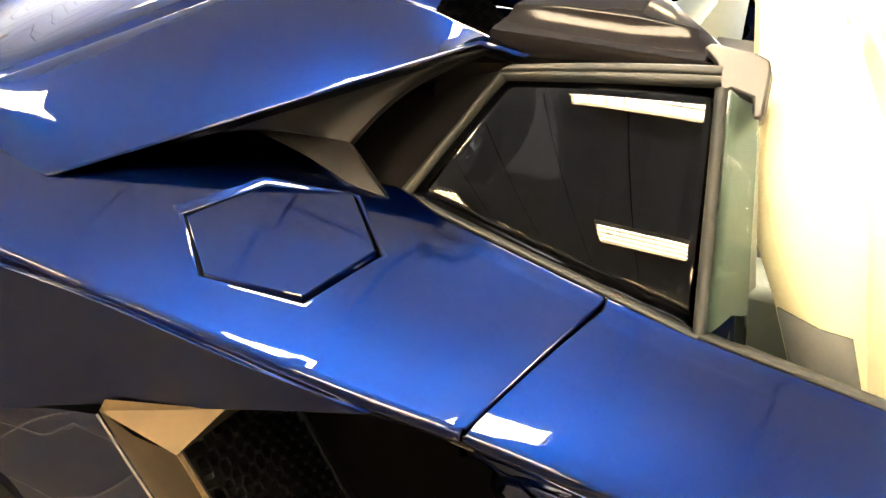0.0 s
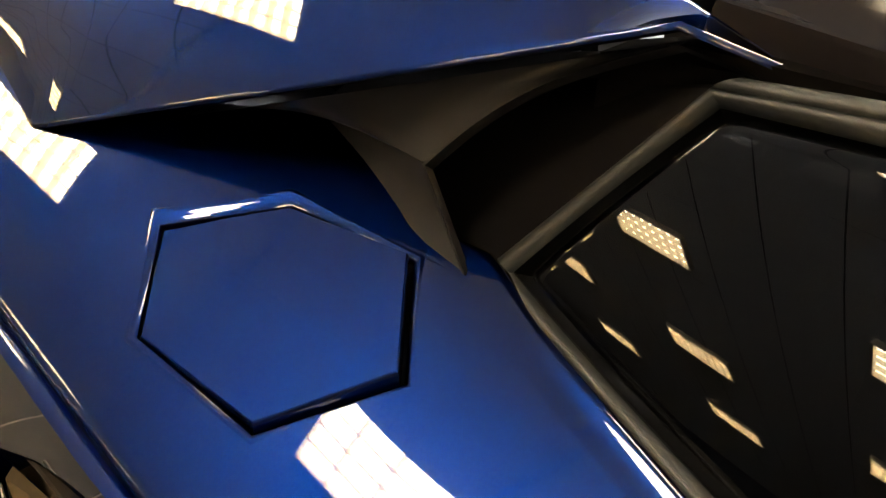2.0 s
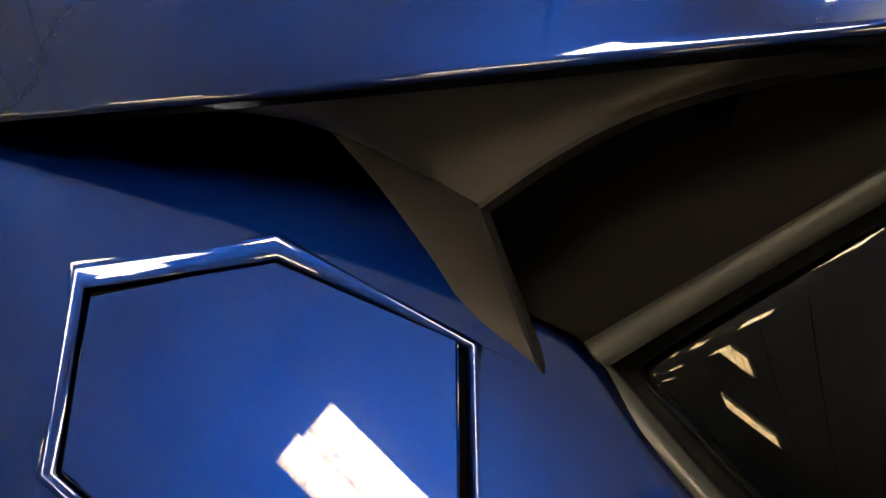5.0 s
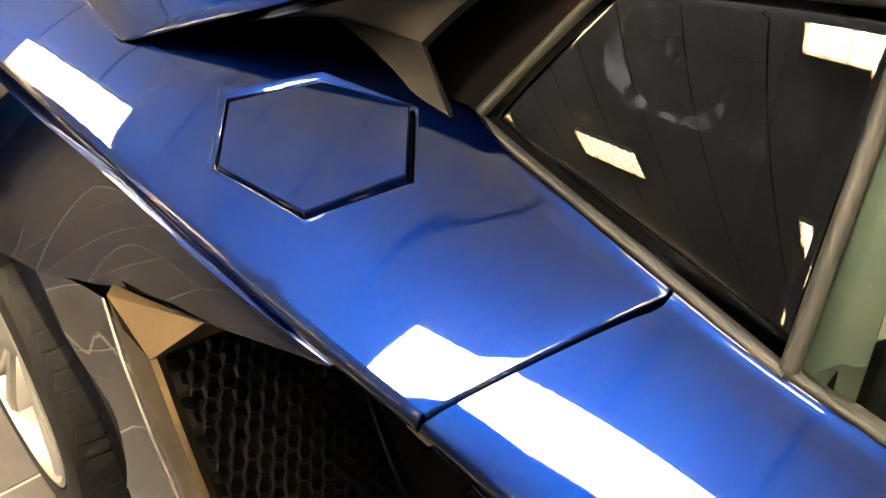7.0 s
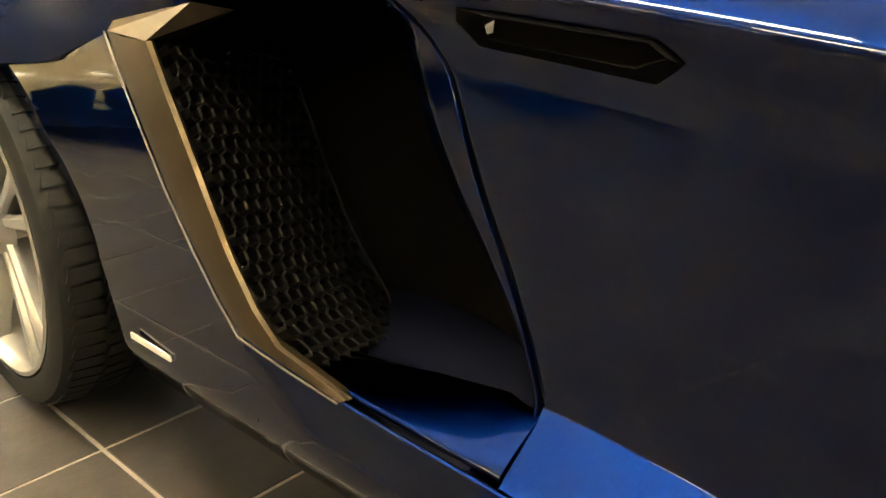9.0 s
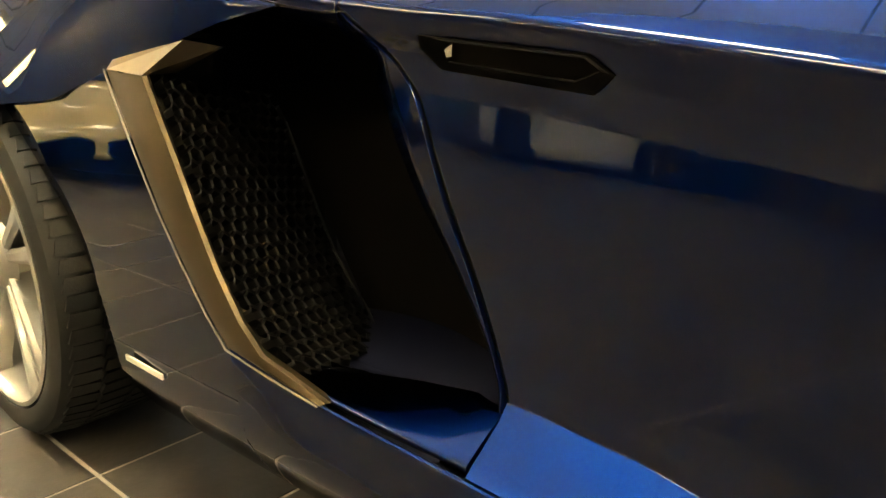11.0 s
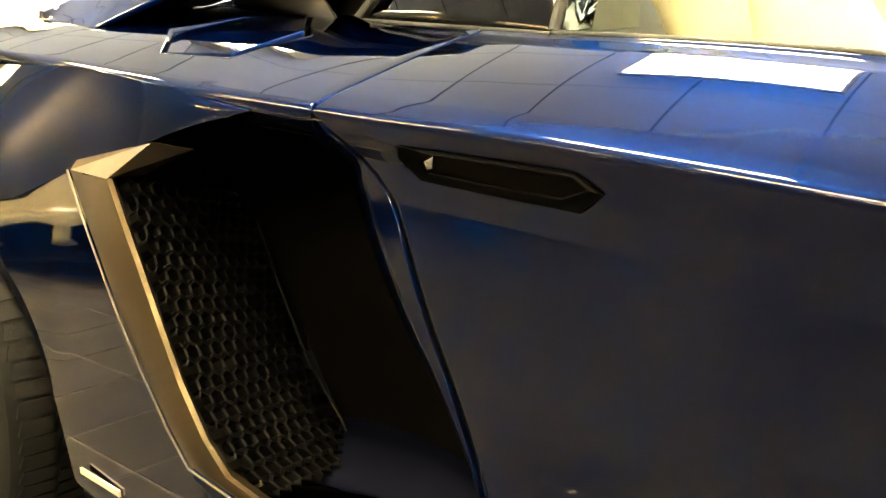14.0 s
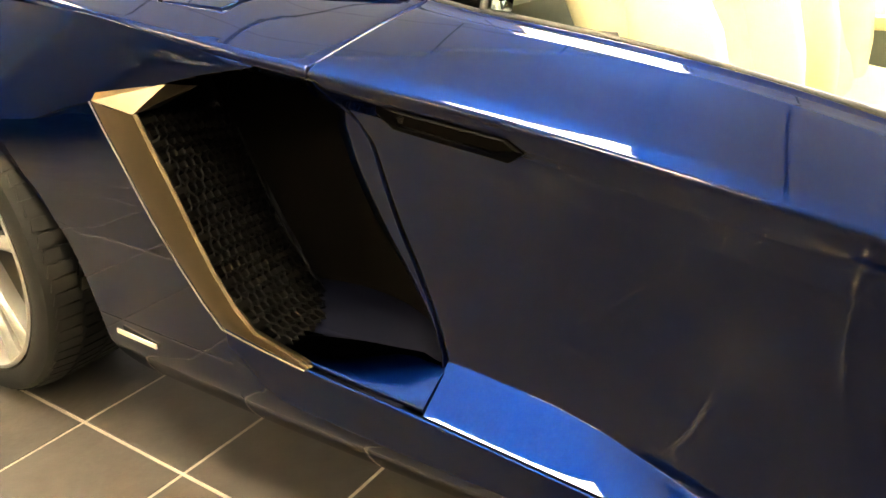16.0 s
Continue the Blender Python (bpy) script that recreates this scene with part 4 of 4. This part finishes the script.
# the near panel is open under the fuel flap
bm = bmesh.new()
bm.from_mesh(quarter_panel.data)
hole = hexring(1.045, 0)
near = [f for f in bm.faces if (f.calc_center_median() - hc).length < 0.2]
for a, b in zip(hole, hole[1:] + hole[:1]):
    side = (b - a).cross(nrm).normalized()
    found = set(near)
    geom = list(found | {e for f in found for e in f.edges} | {v for f in found for v in f.verts})
    cut = bmesh.ops.bisect_plane(bm, geom=geom, plane_co=a, plane_no=side, dist=1e-5)
    near = [g for g in cut["geom"] if isinstance(g, bmesh.types.BMFace)]
inside = lambda p: all((b - a).cross(nrm).dot(p - a) * (b - a).cross(nrm).dot(hc - a) > 0 for a, b in zip(hole, hole[1:] + hole[:1]))
bmesh.ops.delete(bm, geom=[f for f in bm.faces if (f.calc_center_median() - hc).length < 0.2 and inside(f.calc_center_median())], context="FACES")
bm.to_mesh(quarter_panel.data)
bm.free()

fm = [Vector((p.x, 2 * CAR_MID - p.y, p.z)) for p in fb]
low = [Vector((p.x, p.y - 0.045, 0.645)) for p in fm]
upper = part("door_lining", sheet([[p, p + Vector((0, -0.02, -0.02)), q] for p, q in zip(fm, low)]), WHITE_L, far_door, "white inner door lining", angle=60)
part("lining_stripe", sheet([[q, q + Vector((0, -0.012, -0.006)), q + Vector((0, -0.012, -0.035)), q + Vector((0, 0, -0.04))] for q in low]), CREAM, upper, "pale yellow leather stripe", angle=60)
part("lining_pocket", sheet([[q + Vector((0, 0, -0.04)), q + Vector((0, 0.012, -0.12)), q + Vector((0, -0.03, -0.2)), q + Vector((0, -0.03, -0.42))] for q in low]), TRIMGREY, upper, "grey lower door lining", angle=60)


# near-black block added as shade, closing the hole where cover, gutter and seal meet
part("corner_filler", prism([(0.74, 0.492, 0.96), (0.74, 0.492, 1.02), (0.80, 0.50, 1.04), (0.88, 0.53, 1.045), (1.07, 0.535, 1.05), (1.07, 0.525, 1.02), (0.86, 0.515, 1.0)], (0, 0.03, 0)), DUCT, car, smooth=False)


# wheel
def wheel(centre, radius, width, face):
    """Tyre, rim, spokes, disc; face: +1 or -1, the side on which it shows along y."""
    cx, cy, cz = centre
    w = part("wheel", lathe([(radius * 0.80, 0.0), (radius * 0.80, face * -width)], centre), DISC, car)
    t = []
    for r, y in ((0.79, 0.004), (0.82, -0.012), (0.90, -0.016), (0.95, -0.008), (0.975, 0.008), (0.983, 0.03)):
        t.append((radius * r, -face * y * -1 if face > 0 else y))
    for r, y in ((0.983, width - 0.03), (0.97, width - 0.01), (0.8, width)):
        t.append((radius * r, y if face < 0 else -y))
    part("tyre", lathe(t, centre, 96), TYRE, w, "low profile black tyre")
    bm = bmesh.new()
    for k in range(72):
        for r_, (ya, yb) in enumerate(((0.002, 0.05), (0.058, 0.112), (0.12, 0.178), (0.186, 0.24), (0.248, 0.296))):
            a0, a1 = (k + 0.5 * (r_ % 2)) * math.tau / 72, (k + 0.5 * (r_ % 2) + 0.78) * math.tau / 72
            vs = []
            for aa, yy, rr in ((a0, ya, -0.006), (a1, ya + 0.006, -0.006), (a1, yb + 0.006, -0.006), (a0, yb, -0.006), (a0, ya, 0.006), (a1, ya + 0.006, 0.006), (a1, yb + 0.006, 0.006), (a0, yb, 0.006)):
                drop = 0.012 if yy < 0.01 or yy > width - 0.006 else 0.0
                rad = radius + (-0.012 if rr < 0 else 0.0) - drop * 0.6
                vs.append(bm.verts.new((cx + math.cos(aa) * rad, cy - face * yy, cz + math.sin(aa) * rad)))
            for f in ((4, 5, 6, 7), (0, 1, 5, 4), (1, 2, 6, 5), (2, 3, 7, 6), (3, 0, 4, 7)):
                bm.faces.new([vs[i] for i in f])
    part("tread", bm, TYRE, w, "black tread blocks", smooth=False)
    rimp = [(0.795, -0.006), (0.805, -0.012), (0.78, -0.014), (0.765, -0.006), (0.76, 0.03), (0.72, 0.06), (0.70, 0.16)]
    part("rim", lathe([(radius * r, y) for r, y in rimp], centre, 96), RIM, w, "pale gold alloy rim")
    for k in range(5):
        for d in (-9, 9):
            a = radians(72 * k + 20 + d)
            ai = radians(72 * k + 20 + d * 1.3)
            o = Vector((cx + math.cos(a) * radius * 0.775, cy + 0.0, cz + math.sin(a) * radius * 0.775))
            i_ = Vector((cx + math.cos(ai) * radius * 0.16, cy + 0.025, cz + math.sin(ai) * radius * 0.16))
            dirv = (o - i_).normalized()
            side = dirv.cross(Vector((0, 1, 0))).normalized()
            rows = []
            for s, wd in ((0, 0.013), (0.5, 0.014), (0.85, 0.019), (1, 0.03)):
                p = i_.lerp(o, s)
                rows.append([p - side * wd + Vector((0, 0.03, 0)), p - side * wd, p - side * wd * 0.5 + Vector((0, -0.008, 0)), p + side * wd * 0.5 + Vector((0, -0.008, 0)), p + side * wd, p + side * wd + Vector((0, 0.03, 0))])
            part("spoke", sheet(rows), RIM, w, angle=40)
    part("hub", lathe([(0.001, -0.0), (0.03, 0.0), (0.055, 0.012), (0.075, 0.03)], centre, 32), RIM, w)
    part("brake_disc", lathe([(0.06, 0.09), (0.2, 0.09), (0.2, 0.12), (0.06, 0.12)], centre, 48), DISC, w)
    return w


WC = (-0.03, 0.055, 0.357)
rear_wheel = wheel(WC, 0.357, 0.30, -1)
for ahead, across in ((2.70, False), (0, True), (2.70, True)):
    hub_ob = None
    for ob in [rear_wheel] + list(rear_wheel.children):
        o = ob.copy()
        scene.collection.objects.link(o)
        o.data = ob.data.copy()
        m_ = Matrix.Translation((ahead, 0, 0))
        if across:
            m_ = m_ @ Matrix.Translation((0, CAR_MID, 0)) @ Matrix.Diagonal((1, -1, 1, 1)) @ Matrix.Translation((0, -CAR_MID, 0))
        o.data.transform(m_)
        if across:
            o.data.flip_normals()
        o.parent = hub_ob or car
        hub_ob = hub_ob or o

# nose, windscreen and tail, which close the car
NOSE = spline((2.352, 0.85, 0.565, 0.63, 0.15), (2.45, 0.98, 0.68, 0.67, 0.15), (2.67, 1.05, 0.775, 0.68, 0.15), (2.9, 1.04, 0.74, 0.64, 0.15), (3.15, 0.97, 0.61, 0.56, 0.15), (3.4, 0.8, 0.46, 0.46, 0.17), (3.62, 0.45, 0.34, 0.36, 0.2))
rows = []
for i in range(41):
    x = lerp(2.352, 3.62, i / 40)
    w, sh_, top_, low_ = NOSE(x)
    d = abs(x - (WC[0] + 2.70))
    if d < 0.41:
        low_ = max(low_, 0.357 + math.sqrt(0.41 ** 2 - d * d) * 0.93)
    low_ = min(low_, sh_ - 0.03)
    half = [(x, CAR_MID - w + 0.03, low_), (x, CAR_MID - w, lerp(low_, sh_, 0.4)), (x, CAR_MID - w + 0.012, lerp(low_, sh_, 0.85)), (x, CAR_MID - w + 0.06, sh_), (x, CAR_MID - w * 0.6, lerp(sh_, top_, 0.6)), (x, CAR_MID, top_)]
    rows.append(half + [(px, 2 * CAR_MID - py, pz) for px, py, pz in half[-2::-1]])
nose = part("front_body", sheet(rows), BLUE, car, "low blue bonnet and front wings", angle=50, thick=-0.01)
part("front_floor", box_bm(2.3, 3.5, 0.5, 1.68, 0.12, 0.3), VOID, car, smooth=False)
screen_rows = [[(lerp(2.42, 1.86, k / 8) - 0.10 * (abs(v - 0.5) * 2) ** 2, lerp(0.42 + 0.14 * k / 8, 1.76 - 0.14 * k / 8, v), lerp(0.70, 1.09, k / 8) - 0.03 * (abs(v - 0.5) * 2) ** 2) for v in [j / 10 for j in range(11)]] for k in range(9)]
part("windscreen", sheet(screen_rows), GREEN_GLASS, car, "raked curved windscreen", thick=0.004)
part("screen_frame", tube([screen_rows[k][0] for k in range(9)] + [screen_rows[8][j] for j in range(1, 11)] + [screen_rows[k][10] for k in range(7, -1, -1)], 0.018, 8), GLOSS, car, "black windscreen frame")
rows = []
for x, dw, dz in ((-0.52, 0.06, 0.0), (-0.8, 0.09, 0.0), (-1.0, 0.12, 0.0), (-1.08, 0.18, 0.02), (-1.12, 0.26, 0.05)):
    half = [(x, dw + 0.06, 0.22 + dz), (x, dw, 0.34 + dz), (x, dw, 0.57 - dz), (x, dw + 0.05, 0.62 - dz), (x, 0.5, 0.64 - dz)]
    rows.append(half + [(px, 2 * CAR_MID - py, pz) for px, py, pz in half[::-1]])
bm = sheet(rows, closed=True)
bm.verts.ensure_lookup_table()
bm.faces.new([bm.verts[i] for i in range(len(bm.verts) - 10, len(bm.verts))])
part("rear_bumper", bm, BLUE, car, "blue rear bumper", angle=50)
part("tail_panel", prism([(-1.0, 0.2, 0.58), (-1.0, 0.24, 0.93), (-1.0, CAR_MID, 1.04), (-1.0, 1.94, 0.93), (-1.0, 1.98, 0.58)], (-0.03, 0, 0)), GLOSS, car, "black tail panel", bevel=0.01)
rows = []
for i in range(25):
    a = radians(lerp(-20, 200, i / 24))
    rows.append([(WC[0] + 0.46 * math.cos(a), 0.12, WC[2] + 0.40 * math.sin(a)), (WC[0] + 0.46 * math.cos(a), 0.5, WC[2] + 0.40 * math.sin(a))])
part("wheel_arch_liner", sheet(rows), VOID, car)
part("liner_back", box_bm(-0.55, 0.44, 0.5, 0.52, 0.1, 0.8), VOID, car, smooth=False)
part("underbody", box_bm(-0.9, 2.3, 0.22, 1.96, 0.10, 0.16), VOID, car, smooth=False)

# badge: a plain bright bar
b0, b1 = Vector((0.482, 0.0765, 0.290)), Vector((0.585, 0.0805, 0.284))
part("badge", prism([b0, b1, b1 + Vector((0, 0, -0.009)), b0 + Vector((0, 0, -0.009))], (0, -0.003, 0)), BADGE, car, "slim bright metal badge bar", smooth=False)

# interior
def seat(y):
    s = thing("car_seat", "pale yellow and white leather bucket seat", "car seat", group="car seats")
    back = [(0.40, 1.22, 0.20, 0.10), (0.5, 1.21, 0.22, 0.09), (0.6, 1.19, 0.235, 0.09), (0.7, 1.16, 0.24, 0.10), (0.8, 1.12, 0.24, 0.12), (0.88, 1.08, 0.232, 0.13), (0.95, 1.055, 0.195, 0.10), (1.02, 1.045, 0.145, 0.055), (1.08, 1.035, 0.12, 0.03), (1.11, 1.02, 0.06, 0.0)]
    shell = [[(x - 0.07, y - w * 0.9, z), (x - 0.02, y - w, z), (x + b * 0.6, y - w * 1.02, z), (x + b, y - w * 0.9, z), (x + b * 0.8, y - w * 0.72, z), (x + 0.012, y - w * 0.55, z), (x + 0.012, y + w * 0.55, z), (x + b * 0.8, y + w * 0.72, z),
              (x + b, y + w * 0.9, z), (x + b * 0.6, y + w * 1.02, z), (x - 0.02, y + w, z), (x - 0.07, y + w * 0.9, z), (x - 0.09, y, z)] for z, x, w, b in back]
    part("backrest", sheet(shell, closed=True), CREAM, s, "pale yellow leather backrest", angle=60)
    for side in (-1, 1):
        low = [(z, x, w, b) for z, x, w, b in back if 0.42 < z < 1.0]
        rows = []
        for i, (z, x, w, b) in enumerate(low):
            fat = 0.05 * math.sin(math.pi * (i + 0.7) / (len(low) + 0.4)) + 0.012
            c = Vector((x + b * 0.72, y + side * w * 0.9, z))
            rows.append([c + Vector((math.cos(k * math.tau / 12) * fat * 1.1, math.sin(k * math.tau / 12) * fat, 0)) for k in range(12)])
        part("bolster", sheet(rows, closed=True), CREAM, s, "pale yellow leather bolster", angle=60)
        rows = [[(x - 0.066, y + side * (w * 0.9 + 0.005), z), (x - 0.02, y + side * (w + 0.006), z), (x + b * 0.12, y + side * (w * 1.01 + 0.007), z)] for z, x, w, b in back if z < 0.85]
        part("side_trim", sheet(rows), SIDE_GREY, s, "grey fabric side strip", angle=60, thick=-0.003)
    for k in range(4):
        rows = [[(x + 0.012, y - w * 0.5, z), (x + 0.03, y - w * 0.42, z), (x + 0.034, y, z), (x + 0.03, y + w * 0.42, z), (x + 0.012, y + w * 0.5, z)] for z, x, w, b in back[2 * k:2 * k + 3]]
        part("back_pad", sheet(rows), WHITE_L, s, "white leather back pad", angle=60, thick=-0.01)
    rows = []
    for x, z in ((1.22, 0.45), (1.4, 0.42), (1.6, 0.44), (1.72, 0.46), (1.76, 0.40)):
        rows.append([(x, y - 0.25, z - 0.2), (x, y - 0.26, z + 0.06), (x, y - 0.23, z + 0.1), (x, y - 0.17, z + 0.07), (x, y - 0.13, z), (x, y + 0.13, z), (x, y + 0.17, z + 0.07), (x, y + 0.23, z + 0.1), (x, y + 0.26, z + 0.06), (x, y + 0.25, z - 0.2)])
    part("cushion", sheet(rows), CREAM, s, "pale yellow leather cushion", angle=60)
    part("cushion_pad", box_bm(1.26, 1.7, y - 0.12, y + 0.12, 0.40, 0.465), WHITE_L, s, "white leather cushion pad", bevel=0.015)
    part("seat_base", box_bm(1.15, 1.68, y - 0.2, y + 0.2, 0.2, 0.3), CARPET, s, smooth=False)
    return s


for y in (0.72, 1.46):
    seat(y).location.x = 0.12
part("cockpit_floor", box_bm(1.0, 2.3, 0.4, 1.78, 0.16, 0.2), CARPET, car, smooth=False)
part("bulkhead", box_bm(0.92, 0.98, 0.64, 1.54, 0.2, 1.0), TRIMGREY, car, smooth=False)
part("seat_divider", box_bm(0.95, 1.07, 1.03, 1.15, 0.45, 0.92), CARPET, car, "black padded divider between the seats", bevel=0.02)
part("tunnel", box_bm(1.0, 2.3, 1.02, 1.16, 0.2, 0.5), TRIMGREY, car, bevel=0.02)
part("dashboard", prism([(1.95, 0.42, 0.72), (1.95, 1.76, 0.72), (2.3, 1.76, 0.76), (2.3, 0.42, 0.76)], (0, 0, -0.3)), TRIMGREY, car, bevel=0.02)


# cars parked across the room
def parked_car(name, label, paint, m, long=4.5, high=1.16):
    """A low two-seater: body loft, cabin glass, wheels."""
    c = thing(name, label, "car")
    half = long / 2
    belt = spline((-half, 0.55, 0.62, 0.42), (-half + 0.15, 0.80, 0.80, 0.22), (-1.3, 0.96, 0.86, 0.16), (-0.5, 0.93, 0.82, 0.15), (0.6, 0.91, 0.76, 0.15), (1.3, 0.95, 0.74, 0.16), (half - 0.25, 0.82, 0.58, 0.2), (half, 0.5, 0.42, 0.28))
    rows = []
    for i in range(45):
        x = lerp(-half, half, i / 44)
        w, z, b = belt(x)
        arch = 0.0
        for ax in (-1.3, 1.32):
            d = abs(x - ax)
            if d < 0.40:
                arch = max(arch, math.sqrt(0.40 ** 2 - d * d))
        low = max(b, 0.34 + arch * 0.98 if arch else b)
        low = min(low, z - 0.06)
        mid = lerp(low, z, 0.55)
        run = [(x, -w * 0.93, low), (x, -w * 1.0, lerp(low, mid, 0.5)), (x, -w * 0.985, mid), (x, -w * 0.99, lerp(mid, z, 0.6)), (x, -w * 0.90, z - 0.01), (x, -w * 0.6, z + 0.03), (x, 0, z + 0.045)]
        rows.append(run + [(px, -py, pz) for px, py, pz in run[-2::-1]])
    part("body", sheet(rows), paint, c, angle=50, thick=-0.02)
    roof = spline((-1.5, 0.66, 0.88), (-0.9, 0.62, 1.08), (-0.3, 0.58, high), (0.2, 0.58, high - 0.01), (0.75, 0.64, 0.98), (1.25, 0.70, 0.80))
    rows = [[(x, -roof(x)[0] - 0.16, 0.80), (x, -roof(x)[0], lerp(0.8, roof(x)[1], 0.9)), (x, -roof(x)[0] * 0.8, roof(x)[1]), (x, 0, roof(x)[1] + 0.012), (x, roof(x)[0] * 0.8, roof(x)[1]), (x, roof(x)[0], lerp(0.8, roof(x)[1], 0.9)), (x, roof(x)[0] + 0.16, 0.80)]
            for x in [lerp(-1.5, 1.25, i / 20) for i in range(21)]]
    part("cabin", sheet(rows), GLOSS, c, "dark cabin glass", angle=50)
    rows = [[(x, -roof(x)[0] * 0.8, roof(x)[1] + 0.006), (x, 0, roof(x)[1] + 0.02), (x, roof(x)[0] * 0.8, roof(x)[1] + 0.006)] for x in (-0.6, -0.3, 0.0, 0.2)]
    part("roof", sheet(rows), paint, c, thick=-0.01)
    part("floor_pan", box_bm(-half + 0.3, half - 0.3, -0.7, 0.7, 0.14, 0.5), VOID, c, smooth=False)
    for ax in (-1.3, 1.32):
        for sy in (-1, 1):
            cc = (ax, sy * 0.93, 0.34)
            prof = [(0.22, 0.02), (0.235, -0.01), (0.30, -0.012), (0.335, 0.01), (0.34, 0.04), (0.34, 0.2), (0.3, 0.24)]
            w = part("wheel", lathe([(r, -sy * -y if sy < 0 else -y) for r, y in prof], cc, 40), TYRE, c)
            part("rim", lathe([(r, y * -sy) for r, y in ((0.24, 0.0), (0.225, 0.01), (0.2, 0.05), (0.06, 0.03), (0.001, 0.025))], cc, 40), DISC, w)
            for k in range(5):
                a = radians(72 * k + 15)
                d = Vector((math.cos(a), 0, math.sin(a)))
                o = Vector(cc)
                part("spoke", tube([o + d * 0.03 + Vector((0, -sy * 0.01, 0)), o + d * 0.23], 0.018, 6), DISC, w)
    for sy in (-1, 1):
        part("side_vent", prism([(-0.75, sy * 0.955, 0.70), (-0.62, sy * 0.945, 0.60), (-0.75, sy * 0.955, 0.46), (-0.80, sy * 0.955, 0.46), (-0.70, sy * 0.945, 0.60), (-0.80, sy * 0.955, 0.70)], (0, -0.03 * sy, 0)), VOID, c, smooth=False)
    c.matrix_basis = m
    return c


parked_car("white_sports_car", "white low sports car with dark wheels", WHITE_CAR, pose(-4.7, -10.0, 0, 0, 0, 2))
parked_car("yellow_sports_car", "pale yellow low sports car with dark wheels", YELLOW_PAINT, pose(-4.7, -2.6, 0, 0, 0, 20))

# floor tiles, each one a piece; those by the car first
bm = box_bm(-PITCH / 2 + GAP / 2, PITCH / 2 - GAP / 2, -PITCH / 2 + GAP / 2, PITCH / 2 - GAP / 2, -0.008, 0.0)
bmesh.ops.bevel(bm, geom=[e for e in bm.edges if all(v.co.z > -0.001 for v in e.verts)], offset=0.0015, segments=1, affect="EDGES")
tile_mesh = bpy.data.meshes.new("tile")
bm.to_mesh(tile_mesh)
bm.free()
tile_mesh.materials.append(TILE)
rest = []
for i in range(-28, 23):
    for j in range(-41, 27):
        cx, cy = TX + (i + 0.5) * PITCH, TY + (j + 0.5) * PITCH
        if not (x0 < cx - 0.16 and cx + 0.16 < x1 and y0 < cy - 0.16 and cy + 0.16 < y1):
            continue
        if -1.6 < cx < 2.6 and -2.2 < cy < 0.8:
            t = new("tile", tile_mesh)
            t.parent = floor
            t.location = (cx, cy, random.uniform(-0.0004, 0.0004))
        else:
            rest.append((cx, cy))
vs, fs = [], []
h = PITCH / 2 - GAP / 2
for cx, cy in rest:
    k = len(vs)
    vs += [(cx - h, cy - h, 0), (cx + h, cy - h, 0), (cx + h, cy + h, 0), (cx - h, cy + h, 0)]
    fs.append((k, k + 1, k + 2, k + 3))
me = bpy.data.meshes.new("far_tiles")
me.from_pydata(vs, [], fs)
me.materials.append(TILE)
far = new("far_tiles", me)
far.parent = floor
tagged(far, kind="stuff")
